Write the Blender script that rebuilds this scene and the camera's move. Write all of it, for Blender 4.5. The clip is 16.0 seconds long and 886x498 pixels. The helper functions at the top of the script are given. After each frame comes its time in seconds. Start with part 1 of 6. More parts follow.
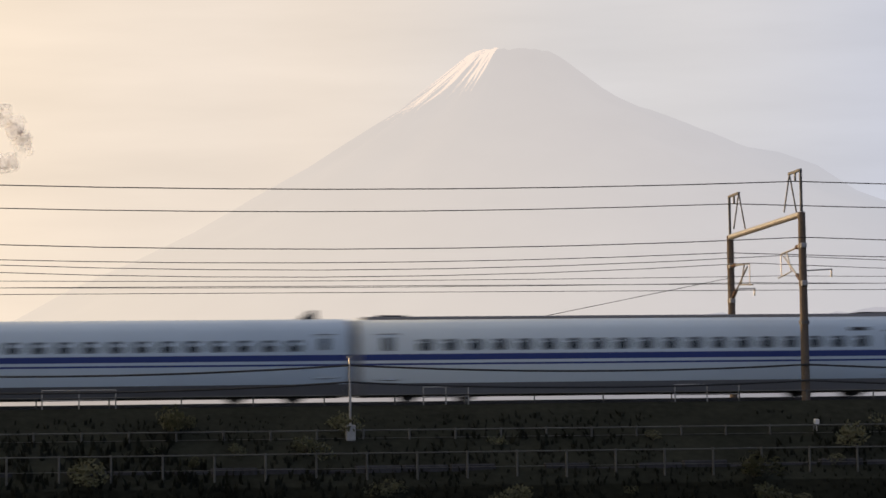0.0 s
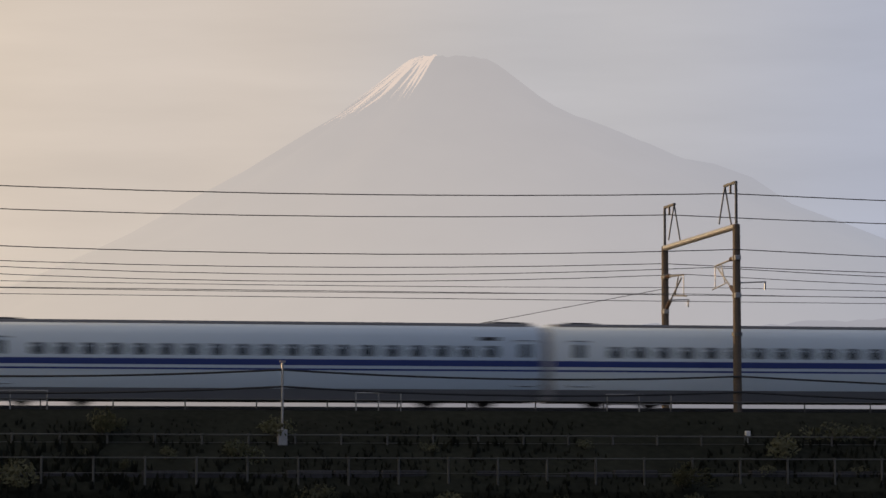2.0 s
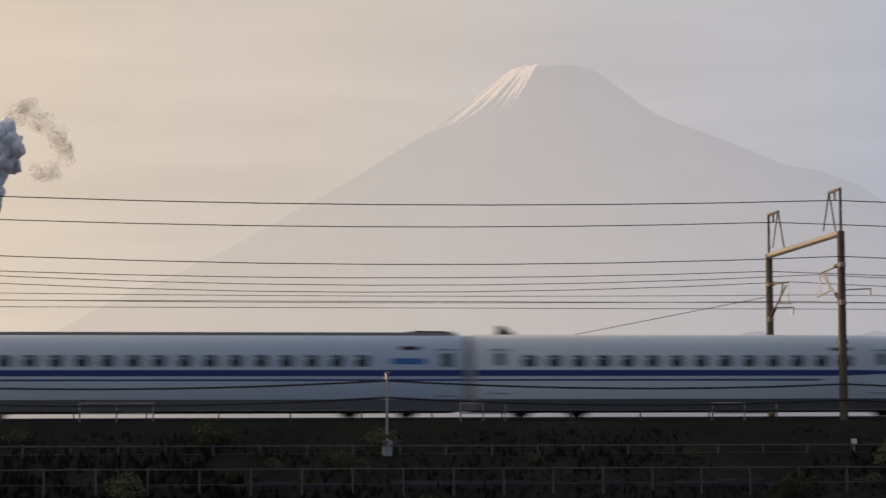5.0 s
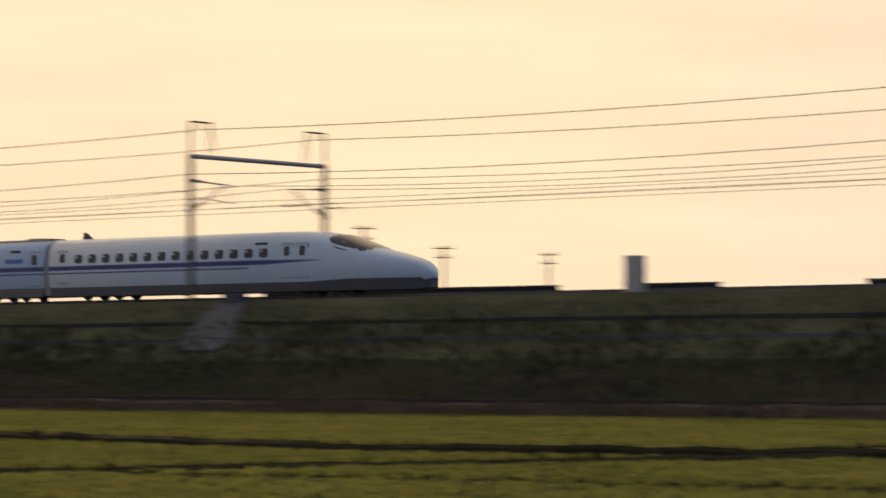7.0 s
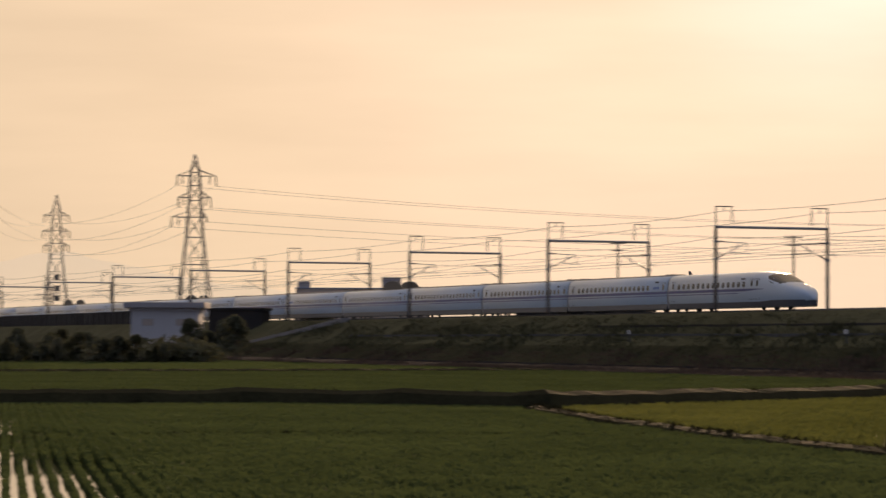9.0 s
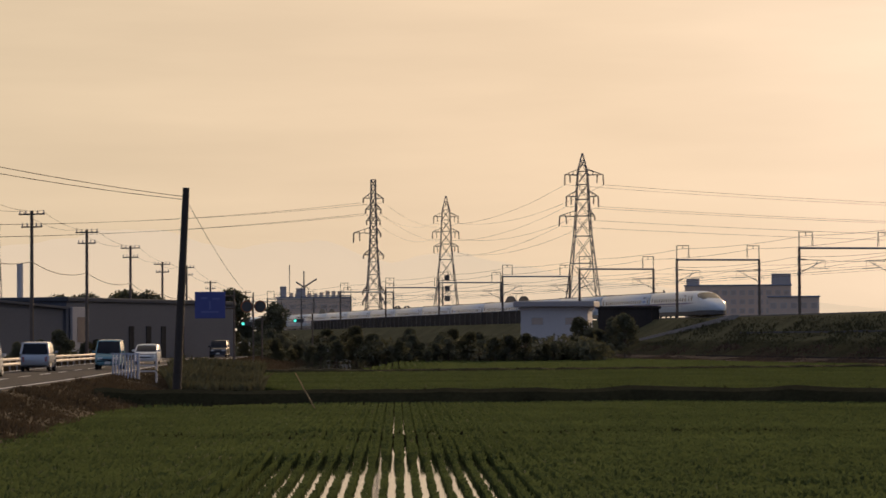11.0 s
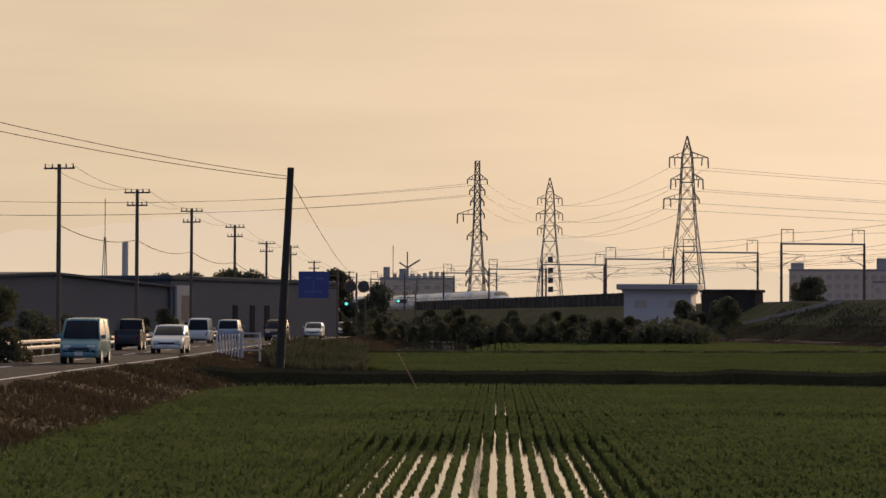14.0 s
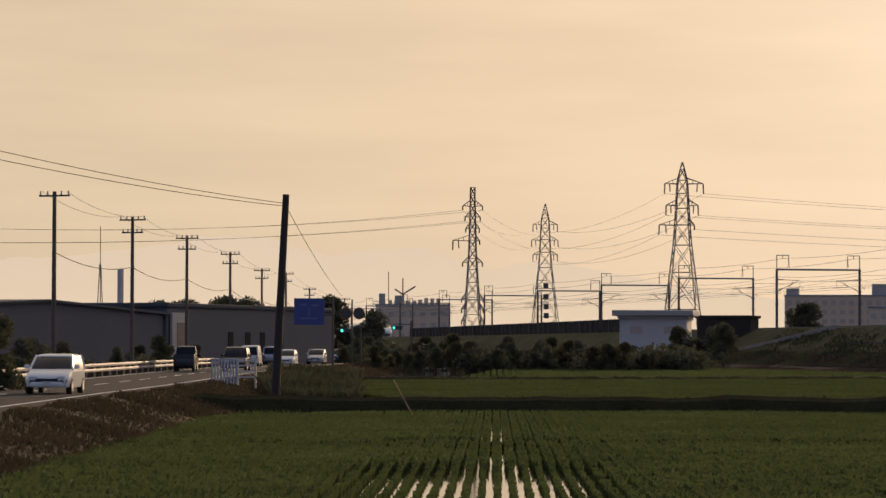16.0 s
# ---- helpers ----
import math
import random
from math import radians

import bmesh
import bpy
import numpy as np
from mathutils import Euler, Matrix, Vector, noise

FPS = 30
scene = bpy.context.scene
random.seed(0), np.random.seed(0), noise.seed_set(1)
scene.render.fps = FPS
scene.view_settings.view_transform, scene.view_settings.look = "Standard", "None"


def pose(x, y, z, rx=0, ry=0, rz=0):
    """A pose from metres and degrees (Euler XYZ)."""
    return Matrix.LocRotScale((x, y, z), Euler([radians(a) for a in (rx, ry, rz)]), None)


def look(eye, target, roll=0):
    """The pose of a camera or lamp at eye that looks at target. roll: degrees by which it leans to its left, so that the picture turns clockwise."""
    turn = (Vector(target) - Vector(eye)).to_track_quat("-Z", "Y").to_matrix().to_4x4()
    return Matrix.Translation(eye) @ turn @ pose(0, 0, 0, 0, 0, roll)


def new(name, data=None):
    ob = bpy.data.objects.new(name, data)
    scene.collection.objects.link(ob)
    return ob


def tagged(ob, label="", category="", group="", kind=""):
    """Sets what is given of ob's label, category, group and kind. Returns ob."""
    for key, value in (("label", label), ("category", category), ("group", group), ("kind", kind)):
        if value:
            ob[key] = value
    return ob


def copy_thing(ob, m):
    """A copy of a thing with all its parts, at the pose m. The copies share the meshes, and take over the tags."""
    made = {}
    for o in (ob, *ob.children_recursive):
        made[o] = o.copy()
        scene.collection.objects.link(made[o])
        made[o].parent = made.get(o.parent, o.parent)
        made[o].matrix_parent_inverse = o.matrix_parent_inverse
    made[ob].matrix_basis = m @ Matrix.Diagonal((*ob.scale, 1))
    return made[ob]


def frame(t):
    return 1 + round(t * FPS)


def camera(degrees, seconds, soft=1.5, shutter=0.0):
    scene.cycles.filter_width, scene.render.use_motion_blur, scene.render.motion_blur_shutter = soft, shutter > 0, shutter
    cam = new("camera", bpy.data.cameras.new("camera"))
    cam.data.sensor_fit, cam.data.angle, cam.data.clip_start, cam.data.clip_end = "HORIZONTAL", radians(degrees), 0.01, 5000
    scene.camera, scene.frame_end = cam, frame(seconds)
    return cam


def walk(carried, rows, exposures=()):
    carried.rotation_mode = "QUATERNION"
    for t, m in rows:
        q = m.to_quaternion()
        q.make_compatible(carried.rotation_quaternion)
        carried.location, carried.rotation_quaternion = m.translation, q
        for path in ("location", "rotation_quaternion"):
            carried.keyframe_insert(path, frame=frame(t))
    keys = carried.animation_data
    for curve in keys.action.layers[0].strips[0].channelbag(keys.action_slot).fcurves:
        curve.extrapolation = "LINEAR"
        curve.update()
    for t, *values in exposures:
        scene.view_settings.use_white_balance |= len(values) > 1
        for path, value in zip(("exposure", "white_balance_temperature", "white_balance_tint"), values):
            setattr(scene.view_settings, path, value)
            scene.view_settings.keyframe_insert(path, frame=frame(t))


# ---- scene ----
# the clip's camera stands in one place and pans with the train
EYE = (0.0, 0.0, 2.85)
cam = camera(17.55, 16.0, soft=1.5, shutter=0.3)
PATH = [
    (0, -9.44, 4.57, -0.85),
    (0.5, -9.21, 4.79, 0.09),
    (1, -10.03, 4.66, 0.21),
    (1.5, -10.74, 4.79, 0.20),
    (2, -10.74, 4.69, 0.05),
    (2.5, -11.58, 4.76, -0.43),
    (3, -11.08, 4.86, -0.51),
    (3.2, -10.97, 4.83, -0.58),
    (5.3, -7.35, 4.87, -0.12),
    (5.5, -5.23, 4.65, -0.60),
    (6, 8.77, 3.93, -1.44),
    (6.2, 16.47, 3.58, -0.60),
    (6.5, 26.43, 2.74, -0.14),
    (6.8, 32.21, 1.90, -0.40),
    (7, 36.51, 2.06, -0.23),
    (7.2, 41.23, 2.26, -0.40),
    (7.5, 47.69, 2.04, -0.50),
    (8, 56.25, 1.66, -1.06),
    (8.5, 63.79, 1.62, -1.09),
    (9, 69.22, 1.81, 0.26),
    (9.5, 72.19, 1.82, 0.29),
    (10, 74.52, 2.11, -0.09),
    (10.2, 75.13, 2.11, -0.25),
    (12.3, 78.59, 1.41, 0.13),
    (12.5, 78.69, 1.47, 0.09),
    (13, 78.77, 1.44, 0.22),
    (13.5, 78.96, 1.41, 0.22),
    (14, 79.03, 1.40, 0.28),
    (14.5, 78.98, 1.49, 0.36),
    (15, 79.01, 1.70, 0.37),
    (15.5, 79.12, 1.91, 0.19),
    (16, 78.94, 1.93, 0.15),
]
walk(cam, [(t, pose(*EYE, 90 + p, 0, y) @ pose(0, 0, 0, 0, 0, r)) for t, y, p, r in PATH],
     exposures=[(0, 0.36, 6650, 9), (0.5, 0.25, 6600, 10), (1.1, 0.03, 6500, 10), (1.5, -0.06, 6500, 10), (3.2, -0.06, 6500, 10), (5.5, -0.03, 6500, 10), (6.5, 0.1, 6500, 11), (7.1, 0.18, 6500, 13), (7.7, 0.24, 6480, 16), (8.4, 0.0, 6580, 17), (9.5, -0.12, 6420, 15), (12.3, -0.12, 6250, 14), (16, -0.12, 6250, 14)])

# ---- light ----
SUN_AZ, SUN_EL = 61.3, 8.5


def sun_way():
    a, e = radians(SUN_AZ), radians(SUN_EL)
    return Vector((-math.sin(a) * math.cos(e), math.cos(a) * math.cos(e), math.sin(e)))


def build_world():
    w = bpy.data.worlds.new("evening_sky")
    scene.world = w
    w.use_nodes = True
    nt = w.node_tree
    nt.nodes.clear()
    N, L = nt.nodes.new, nt.links.new
    out = N("ShaderNodeOutputWorld")
    sky = N("ShaderNodeTexSky")
    sky.sky_type = "NISHITA"
    sky.sun_disc = False
    sky.sun_elevation = radians(SUN_EL)
    sky.sun_rotation = radians(-SUN_AZ)
    sky.dust_density = 4.0
    b1 = N("ShaderNodeBackground")
    b1.inputs[1].default_value = 0.05
    L(sky.outputs[0], b1.inputs[0])
    # evening haze: a smooth glow round the sun over a pale grey-lilac sky
    tc = N("ShaderNodeTexCoord")
    nrm = N("ShaderNodeVectorMath"); nrm.operation = "NORMALIZE"
    L(tc.outputs["Generated"], nrm.inputs[0])
    dot = N("ShaderNodeVectorMath"); dot.operation = "DOT_PRODUCT"
    L(nrm.outputs[0], dot.inputs[0])
    dot.inputs[1].default_value = sun_way()
    ac = N("ShaderNodeMath"); ac.operation = "ARCCOSINE"
    L(dot.outputs["Value"], ac.inputs[0])
    sc = N("ShaderNodeMath"); sc.operation = "DIVIDE"
    L(ac.outputs[0], sc.inputs[0]); sc.inputs[1].default_value = math.pi
    ramp = N("ShaderNodeValToRGB")
    ramp.color_ramp.interpolation = "EASE"
    els = ramp.color_ramp.elements
    stops = [(0.0, (1.22, 1.04, 0.84)), (0.03, (1.07, 0.82, 0.57)), (0.08, (0.975, 0.735, 0.475)), (0.14, (1.0, 0.77, 0.49)), (0.2, (0.93, 0.73, 0.50)),
             (0.27, (0.83, 0.68, 0.51)), (0.32, (0.78, 0.645, 0.51)), (0.37, (0.67, 0.585, 0.515)), (0.41, (0.55, 0.535, 0.55)), (0.45, (0.46, 0.485, 0.58)),
             (0.5, (0.36, 0.39, 0.50)), (0.6, (0.22, 0.265, 0.375)), (1.0, (0.175, 0.22, 0.335))]
    els[0].position, els[0].color = stops[0][0], (*stops[0][1], 1)
    els[1].position, els[1].color = stops[-1][0], (*stops[-1][1], 1)
    for p, c in stops[1:-1]:
        e = els.new(p); e.color = (*c, 1)
    L(sc.outputs[0], ramp.inputs[0])
    # thin streaks of cloud
    mp = N("ShaderNodeMapping"); mp.inputs["Scale"].default_value = (3, 3, 22)
    L(nrm.outputs[0], mp.inputs[0])
    nz = N("ShaderNodeTexNoise"); nz.inputs["Scale"].default_value = 2.2; nz.inputs["Detail"].default_value = 5
    L(mp.outputs[0], nz.inputs["Vector"])
    cr = N("ShaderNodeMapRange"); cr.inputs[1].default_value = 0.35; cr.inputs[2].default_value = 0.75
    cr.inputs[3].default_value = 0.95; cr.inputs[4].default_value = 1.07
    L(nz.outputs["Fac"], cr.inputs[0])
    mul = N("ShaderNodeVectorMath"); mul.operation = "SCALE"
    # the haze thins towards the west, away from the bay
    wd = N("ShaderNodeVectorMath"); wd.operation = "DOT_PRODUCT"
    L(nrm.outputs[0], wd.inputs[0])
    wd.inputs[1].default_value = (-math.sin(radians(100)), math.cos(radians(100)), 0.0)
    wr = N("ShaderNodeMapRange"); wr.interpolation_type = "SMOOTHSTEP"
    wr.inputs[1].default_value, wr.inputs[2].default_value = 0.88, 1.0
    wr.inputs[3].default_value, wr.inputs[4].default_value = 1.0, 0.8
    L(wd.outputs["Value"], wr.inputs[0])
    wm = N("ShaderNodeMath"); wm.operation = "MULTIPLY"
    L(cr.outputs[0], wm.inputs[0]); L(wr.outputs[0], wm.inputs[1])
    L(ramp.outputs[0], mul.inputs[0]); L(wm.outputs[0], mul.inputs["Scale"])
    b2 = N("ShaderNodeBackground"); b2.inputs[1].default_value = 1.0
    L(mul.outputs[0], b2.inputs[0])
    add = N("ShaderNodeMixShader")
    add.inputs[0].default_value = 0.97
    L(b1.outputs[0], add.inputs[1]); L(b2.outputs[0], add.inputs[2])
    L(add.outputs[0], out.inputs[0])


build_world()
sun_lamp = new("sun", bpy.data.lights.new("sun", "SUN"))
sun_lamp.data.energy, sun_lamp.data.angle, sun_lamp.data.color = 3.0, radians(0.6), (1.0, 0.68, 0.38)
sun_lamp.matrix_world = look((0, 0, 100), Vector((0, 0, 100)) - sun_way())


# ---- materials ----
MATS = {}


def mat(name, color, rough=0.7, metal=0.0, vary=0.25, scale=1.5, fine=14.0, bump=0.15, tint=None, leaf=0.0, spec=0.5):
    """A node material: two scales of colour variation, a little relief, a shade of its own for each object."""
    if name in MATS:
        return MATS[name]
    m = bpy.data.materials.new(name)
    m.use_nodes = True
    nt = m.node_tree
    N, L = nt.nodes.new, nt.links.new
    b = nt.nodes["Principled BSDF"]
    b.inputs["Roughness"].default_value, b.inputs["Metallic"].default_value = rough, metal
    b.inputs["Specular IOR Level"].default_value = spec
    tc = N("ShaderNodeTexCoord")
    n1, n2 = N("ShaderNodeTexNoise"), N("ShaderNodeTexNoise")
    n1.inputs["Scale"].default_value, n2.inputs["Scale"].default_value = scale, fine
    n1.inputs["Detail"].default_value = n2.inputs["Detail"].default_value = 4
    L(tc.outputs["Object"], n1.inputs["Vector"]); L(tc.outputs["Object"], n2.inputs["Vector"])
    addn = N("ShaderNodeMath"); addn.operation = "ADD"
    L(n1.outputs["Fac"], addn.inputs[0]); L(n2.outputs["Fac"], addn.inputs[1])
    info = N("ShaderNodeObjectInfo")
    mr = N("ShaderNodeMath"); mr.operation = "MULTIPLY_ADD"
    L(info.outputs["Random"], mr.inputs[0]); mr.inputs[1].default_value = 0.3; L(addn.outputs[0], mr.inputs[2])
    rg = N("ShaderNodeMapRange")
    rg.inputs[1].default_value, rg.inputs[2].default_value = 0.65, 1.65
    L(mr.outputs[0], rg.inputs[0])
    mix = N("ShaderNodeMix"); mix.data_type = "RGBA"
    lo = [max(0.0, c * (1 - vary)) for c in color]
    hi = [min(1.0, c * (1 + vary)) for c in (tint or color)]
    mix.inputs["A"].default_value, mix.inputs["B"].default_value = (*lo, 1), (*hi, 1)
    L(rg.outputs[0], mix.inputs["Factor"])
    L(mix.outputs["Result"], b.inputs["Base Color"])
    if bump:
        bp = N("ShaderNodeBump"); bp.inputs["Strength"].default_value = bump; bp.inputs["Distance"].default_value = 0.05
        L(n2.outputs["Fac"], bp.inputs["Height"]); L(bp.outputs[0], b.inputs["Normal"])
    if leaf:
        # light that comes through thin blades and leaves
        tr = N("ShaderNodeBsdfTranslucent")
        L(mix.outputs["Result"], tr.inputs[0])
        ms = N("ShaderNodeMixShader"); ms.inputs[0].default_value = leaf
        L(b.outputs[0], ms.inputs[1]); L(tr.outputs[0], ms.inputs[2])
        L(ms.outputs[0], nt.nodes["Material Output"].inputs[0])
    MATS[name] = m
    return m


def painted_haze_mat(name, west, east, x0, x1, shade, z0, z1):
    """A far backdrop seen through kilometres of lit haze. The haze is painted in as emission, warmer towards the
    sunset, and scaled with height, so that the mountain shows least near the ground, where the haze is thickest."""
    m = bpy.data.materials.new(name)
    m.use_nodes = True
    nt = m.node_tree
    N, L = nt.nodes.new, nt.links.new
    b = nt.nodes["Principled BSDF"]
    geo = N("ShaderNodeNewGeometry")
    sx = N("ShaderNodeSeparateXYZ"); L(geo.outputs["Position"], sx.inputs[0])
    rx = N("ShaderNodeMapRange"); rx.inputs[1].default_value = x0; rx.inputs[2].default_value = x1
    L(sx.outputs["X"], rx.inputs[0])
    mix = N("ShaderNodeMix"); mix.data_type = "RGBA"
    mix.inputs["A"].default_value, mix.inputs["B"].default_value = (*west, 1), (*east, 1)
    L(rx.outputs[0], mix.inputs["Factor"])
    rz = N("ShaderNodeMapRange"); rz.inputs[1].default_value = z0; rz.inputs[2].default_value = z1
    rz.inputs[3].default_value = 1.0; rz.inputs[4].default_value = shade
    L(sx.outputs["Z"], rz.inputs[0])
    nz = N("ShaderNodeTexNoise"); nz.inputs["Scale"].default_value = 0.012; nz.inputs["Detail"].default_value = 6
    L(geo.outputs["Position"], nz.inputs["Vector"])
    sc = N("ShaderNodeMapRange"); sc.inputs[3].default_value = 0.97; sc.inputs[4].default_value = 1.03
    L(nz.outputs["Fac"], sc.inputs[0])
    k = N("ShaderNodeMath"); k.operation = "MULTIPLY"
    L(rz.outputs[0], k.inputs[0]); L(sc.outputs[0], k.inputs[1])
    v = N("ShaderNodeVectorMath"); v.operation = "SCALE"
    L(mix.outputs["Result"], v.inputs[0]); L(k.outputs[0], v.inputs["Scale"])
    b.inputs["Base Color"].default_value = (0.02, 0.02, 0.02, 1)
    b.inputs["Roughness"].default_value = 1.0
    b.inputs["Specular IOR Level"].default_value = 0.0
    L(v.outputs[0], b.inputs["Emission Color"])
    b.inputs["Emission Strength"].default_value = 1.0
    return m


# ---- building helpers ----
class Shape:
    """Collects vertices and faces for one mesh."""

    def __init__(self):
        self.v, self.f = [], []

    def add(self, vs, fs):
        o = len(self.v)
        self.v += [tuple(q) for q in vs]
        self.f += [tuple(i + o for i in q) for q in fs]
        return self

    def box(self, x0, y0, z0, x1, y1, z1, m=None, bevel=0.0):
        b = bevel
        if b:
            ring = lambda z, i: [(x0 + i, y0 + b, z), (x0 + b, y0 + i, z), (x1 - b, y0 + i, z), (x1 - i, y0 + b, z),
                                 (x1 - i, y1 - b, z), (x1 - b, y1 - i, z), (x0 + b, y1 - i, z), (x0 + i, y1 - b, z)]
            k = b * 0.7
            rs = [ring(z0, k), ring(z0 + b, 0), ring(z1 - b, 0), ring(z1, k)]
            vs = [q for r in rs for q in r]
            fs = [tuple(range(7, -1, -1)), tuple(range(24, 32))]
            for j in range(3):
                fs += [(j * 8 + i, j * 8 + (i + 1) % 8, j * 8 + 8 + (i + 1) % 8, j * 8 + 8 + i) for i in range(8)]
        else:
            vs = [(x, y, z) for z in (z0, z1) for x, y in ((x0, y0), (x1, y0), (x1, y1), (x0, y1))]
            fs = [(3, 2, 1, 0), (4, 5, 6, 7), (0, 1, 5, 4), (1, 2, 6, 5), (2, 3, 7, 6), (3, 0, 4, 7)]
        if m is not None:
            vs = [m @ Vector(q) for q in vs]
        return self.add(vs, fs)

    def tube(self, p, q, r0, r1=None, n=8):
        p, q = Vector(p), Vector(q)
        r1 = r0 if r1 is None else r1
        d = (q - p).normalized()
        u = d.orthogonal().normalized()
        w = d.cross(u)
        c = [(math.cos(2 * math.pi * i / n), math.sin(2 * math.pi * i / n)) for i in range(n)]
        vs = [p + (u * a + w * b) * r0 for a, b in c] + [q + (u * a + w * b) * r1 for a, b in c]
        fs = [(i, (i + 1) % n, n + (i + 1) % n, n + i) for i in range(n)] + [tuple(range(n - 1, -1, -1)), tuple(range(n, 2 * n))]
        return self.add(vs, fs)

    def path(self, pts, r, n=5):
        pts = [Vector(p) for p in pts]
        vs, fs = [], []
        for i, p in enumerate(pts):
            d = (pts[min(i + 1, len(pts) - 1)] - pts[max(i - 1, 0)]).normalized()
            u = d.cross(Vector((0, 0, 1)))
            u = u.normalized() if u.length > 1e-4 else Vector((1, 0, 0))
            w = d.cross(u)
            vs += [p + (u * math.cos(2 * math.pi * k / n) + w * math.sin(2 * math.pi * k / n)) * r for k in range(n)]
        for i in range(len(pts) - 1):
            fs += [(i * n + k, i * n + (k + 1) % n, (i + 1) * n + (k + 1) % n, (i + 1) * n + k) for k in range(n)]
        return self.add(vs, fs)

    def loft(self, rings, close=True, caps=True):
        n = len(rings[0])
        vs = [q for r in rings for q in r]
        fs = []
        for j in range(len(rings) - 1):
            for i in range(n if close else n - 1):
                k = (i + 1) % n
                fs.append((j * n + i, j * n + k, (j + 1) * n + k, (j + 1) * n + i))
        if caps:
            fs += [tuple(range(n - 1, -1, -1)), tuple(range((len(rings) - 1) * n, len(rings) * n))]
        return self.add(vs, fs)

    def prism(self, outline, y0, y1):
        """An outline in x and z, drawn out along y."""
        n = len(outline)
        vs = [(x, y0, z) for x, z in outline] + [(x, y1, z) for x, z in outline]
        fs = [tuple(range(n)), tuple(range(2 * n - 1, n - 1, -1))] + [(i, n + i, n + (i + 1) % n, (i + 1) % n) for i in range(n)]
        return self.add(vs, fs)

    def mesh(self, name, material, smooth=False):
        me = bpy.data.meshes.new(name)
        me.from_pydata(self.v, [], self.f)
        bm = bmesh.new()
        bm.from_mesh(me)
        bmesh.ops.recalc_face_normals(bm, faces=bm.faces)
        bm.to_mesh(me)
        bm.free()
        me.materials.append(material)
        if smooth:
            me.polygons.foreach_set("use_smooth", [True] * len(me.polygons))
            me.set_sharp_from_angle(angle=radians(40))
        return me


def part(name, shape, material, parent=None, label="", smooth=False, m=None):
    ob = new(name, shape.mesh(name, material, smooth))
    if parent:
        ob.parent = parent
    if m is not None:
        ob.matrix_basis = m
    if label:
        tagged(ob, label)
    return ob


def thing(name, label, category, group="", m=None, kind=""):
    ob = new(name)
    ob.empty_display_size = 0.2
    if m is not None:
        ob.matrix_basis = m
    return tagged(ob, label, category, group, kind)


def rise(x):
    """The slight slope of the line."""
    return 0.00166 * x


MASTS, GAUGE_Y = [35.6, -4.7, -55.3, -105.8, -156.6, -202.2, -242.6, -283.0, -326.1, -374.3, -423.2], (123.2, 127.5)
NEAR_Y, FAR_Y, RAIL, TOP = 119.43, 131.25, 6.15, 15.94


# ---- large structure ----
M_SOIL = mat("damp_soil", (0.045, 0.035, 0.025), 0.9, vary=0.45, scale=0.4, fine=6, bump=0.5, spec=0.05)
# Same bank grass twice: east darkened for shade, west lifted for sun glare.
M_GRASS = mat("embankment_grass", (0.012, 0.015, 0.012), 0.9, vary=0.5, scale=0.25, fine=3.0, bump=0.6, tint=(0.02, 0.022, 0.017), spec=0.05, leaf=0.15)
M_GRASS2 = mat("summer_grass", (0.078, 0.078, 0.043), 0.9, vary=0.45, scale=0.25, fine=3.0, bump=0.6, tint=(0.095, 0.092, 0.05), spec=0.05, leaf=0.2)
# Brown grass, its colour also lightened for the veil of glare.
M_BROWN = mat("dry_brown_grass", (0.125, 0.092, 0.066), 0.9, vary=0.5, scale=0.3, fine=3.0, bump=0.6, spec=0.05, leaf=0.15)
M_BUND = mat("bund_grass", (0.026, 0.026, 0.013), 0.95, vary=0.5, scale=0.5, fine=5, bump=0.6, spec=0.05, leaf=0.15)
M_DRY = mat("dry_grass", (0.085, 0.064, 0.038), 0.9, vary=0.5, scale=0.5, fine=6, bump=0.5, spec=0.05, leaf=0.2)
M_RICE2 = mat("tall_rice", (0.115, 0.135, 0.035), 0.8, vary=0.3, scale=0.15, fine=4, bump=0.0, tint=(0.15, 0.16, 0.045), leaf=0.5, spec=0.1)
M_RICE = mat("rice_shoots", (0.066, 0.092, 0.034), 0.8, vary=0.3, scale=0.15, fine=4, bump=0.0, tint=(0.085, 0.112, 0.04), leaf=0.42, spec=0.1)
M_CONC = mat("weathered_concrete", (0.09, 0.09, 0.094), 0.9, spec=0.1, vary=0.25, scale=0.5, fine=7, bump=0.2)
M_PATH = mat("pale_concrete", (0.30, 0.28, 0.26), 0.85, spec=0.2, vary=0.2, scale=0.8, fine=8)
M_POLE = mat("concrete_pole", (0.13, 0.105, 0.085), 0.85, spec=0.2, vary=0.25, scale=1.5, fine=12)
M_STEEL = mat("galvanised_steel", (0.34, 0.33, 0.32), 0.45, 0.7, vary=0.2)
M_DSTEEL = mat("dark_steel", (0.10, 0.095, 0.09), 0.55, 0.5, vary=0.25)
M_WIRE = mat("weathered_wire", (0.06, 0.055, 0.05), 0.6, 0.4, vary=0.2, bump=0)
M_CABLE = mat("black_cable", (0.015, 0.015, 0.016), 0.6, vary=0.2, bump=0)
M_ASPH = mat("asphalt", (0.05, 0.047, 0.046), 0.92, spec=0.08, vary=0.25, scale=0.8, fine=30, bump=0.3)
M_INSUL = mat("brown_porcelain", (0.16, 0.10, 0.07), 0.3, vary=0.2)


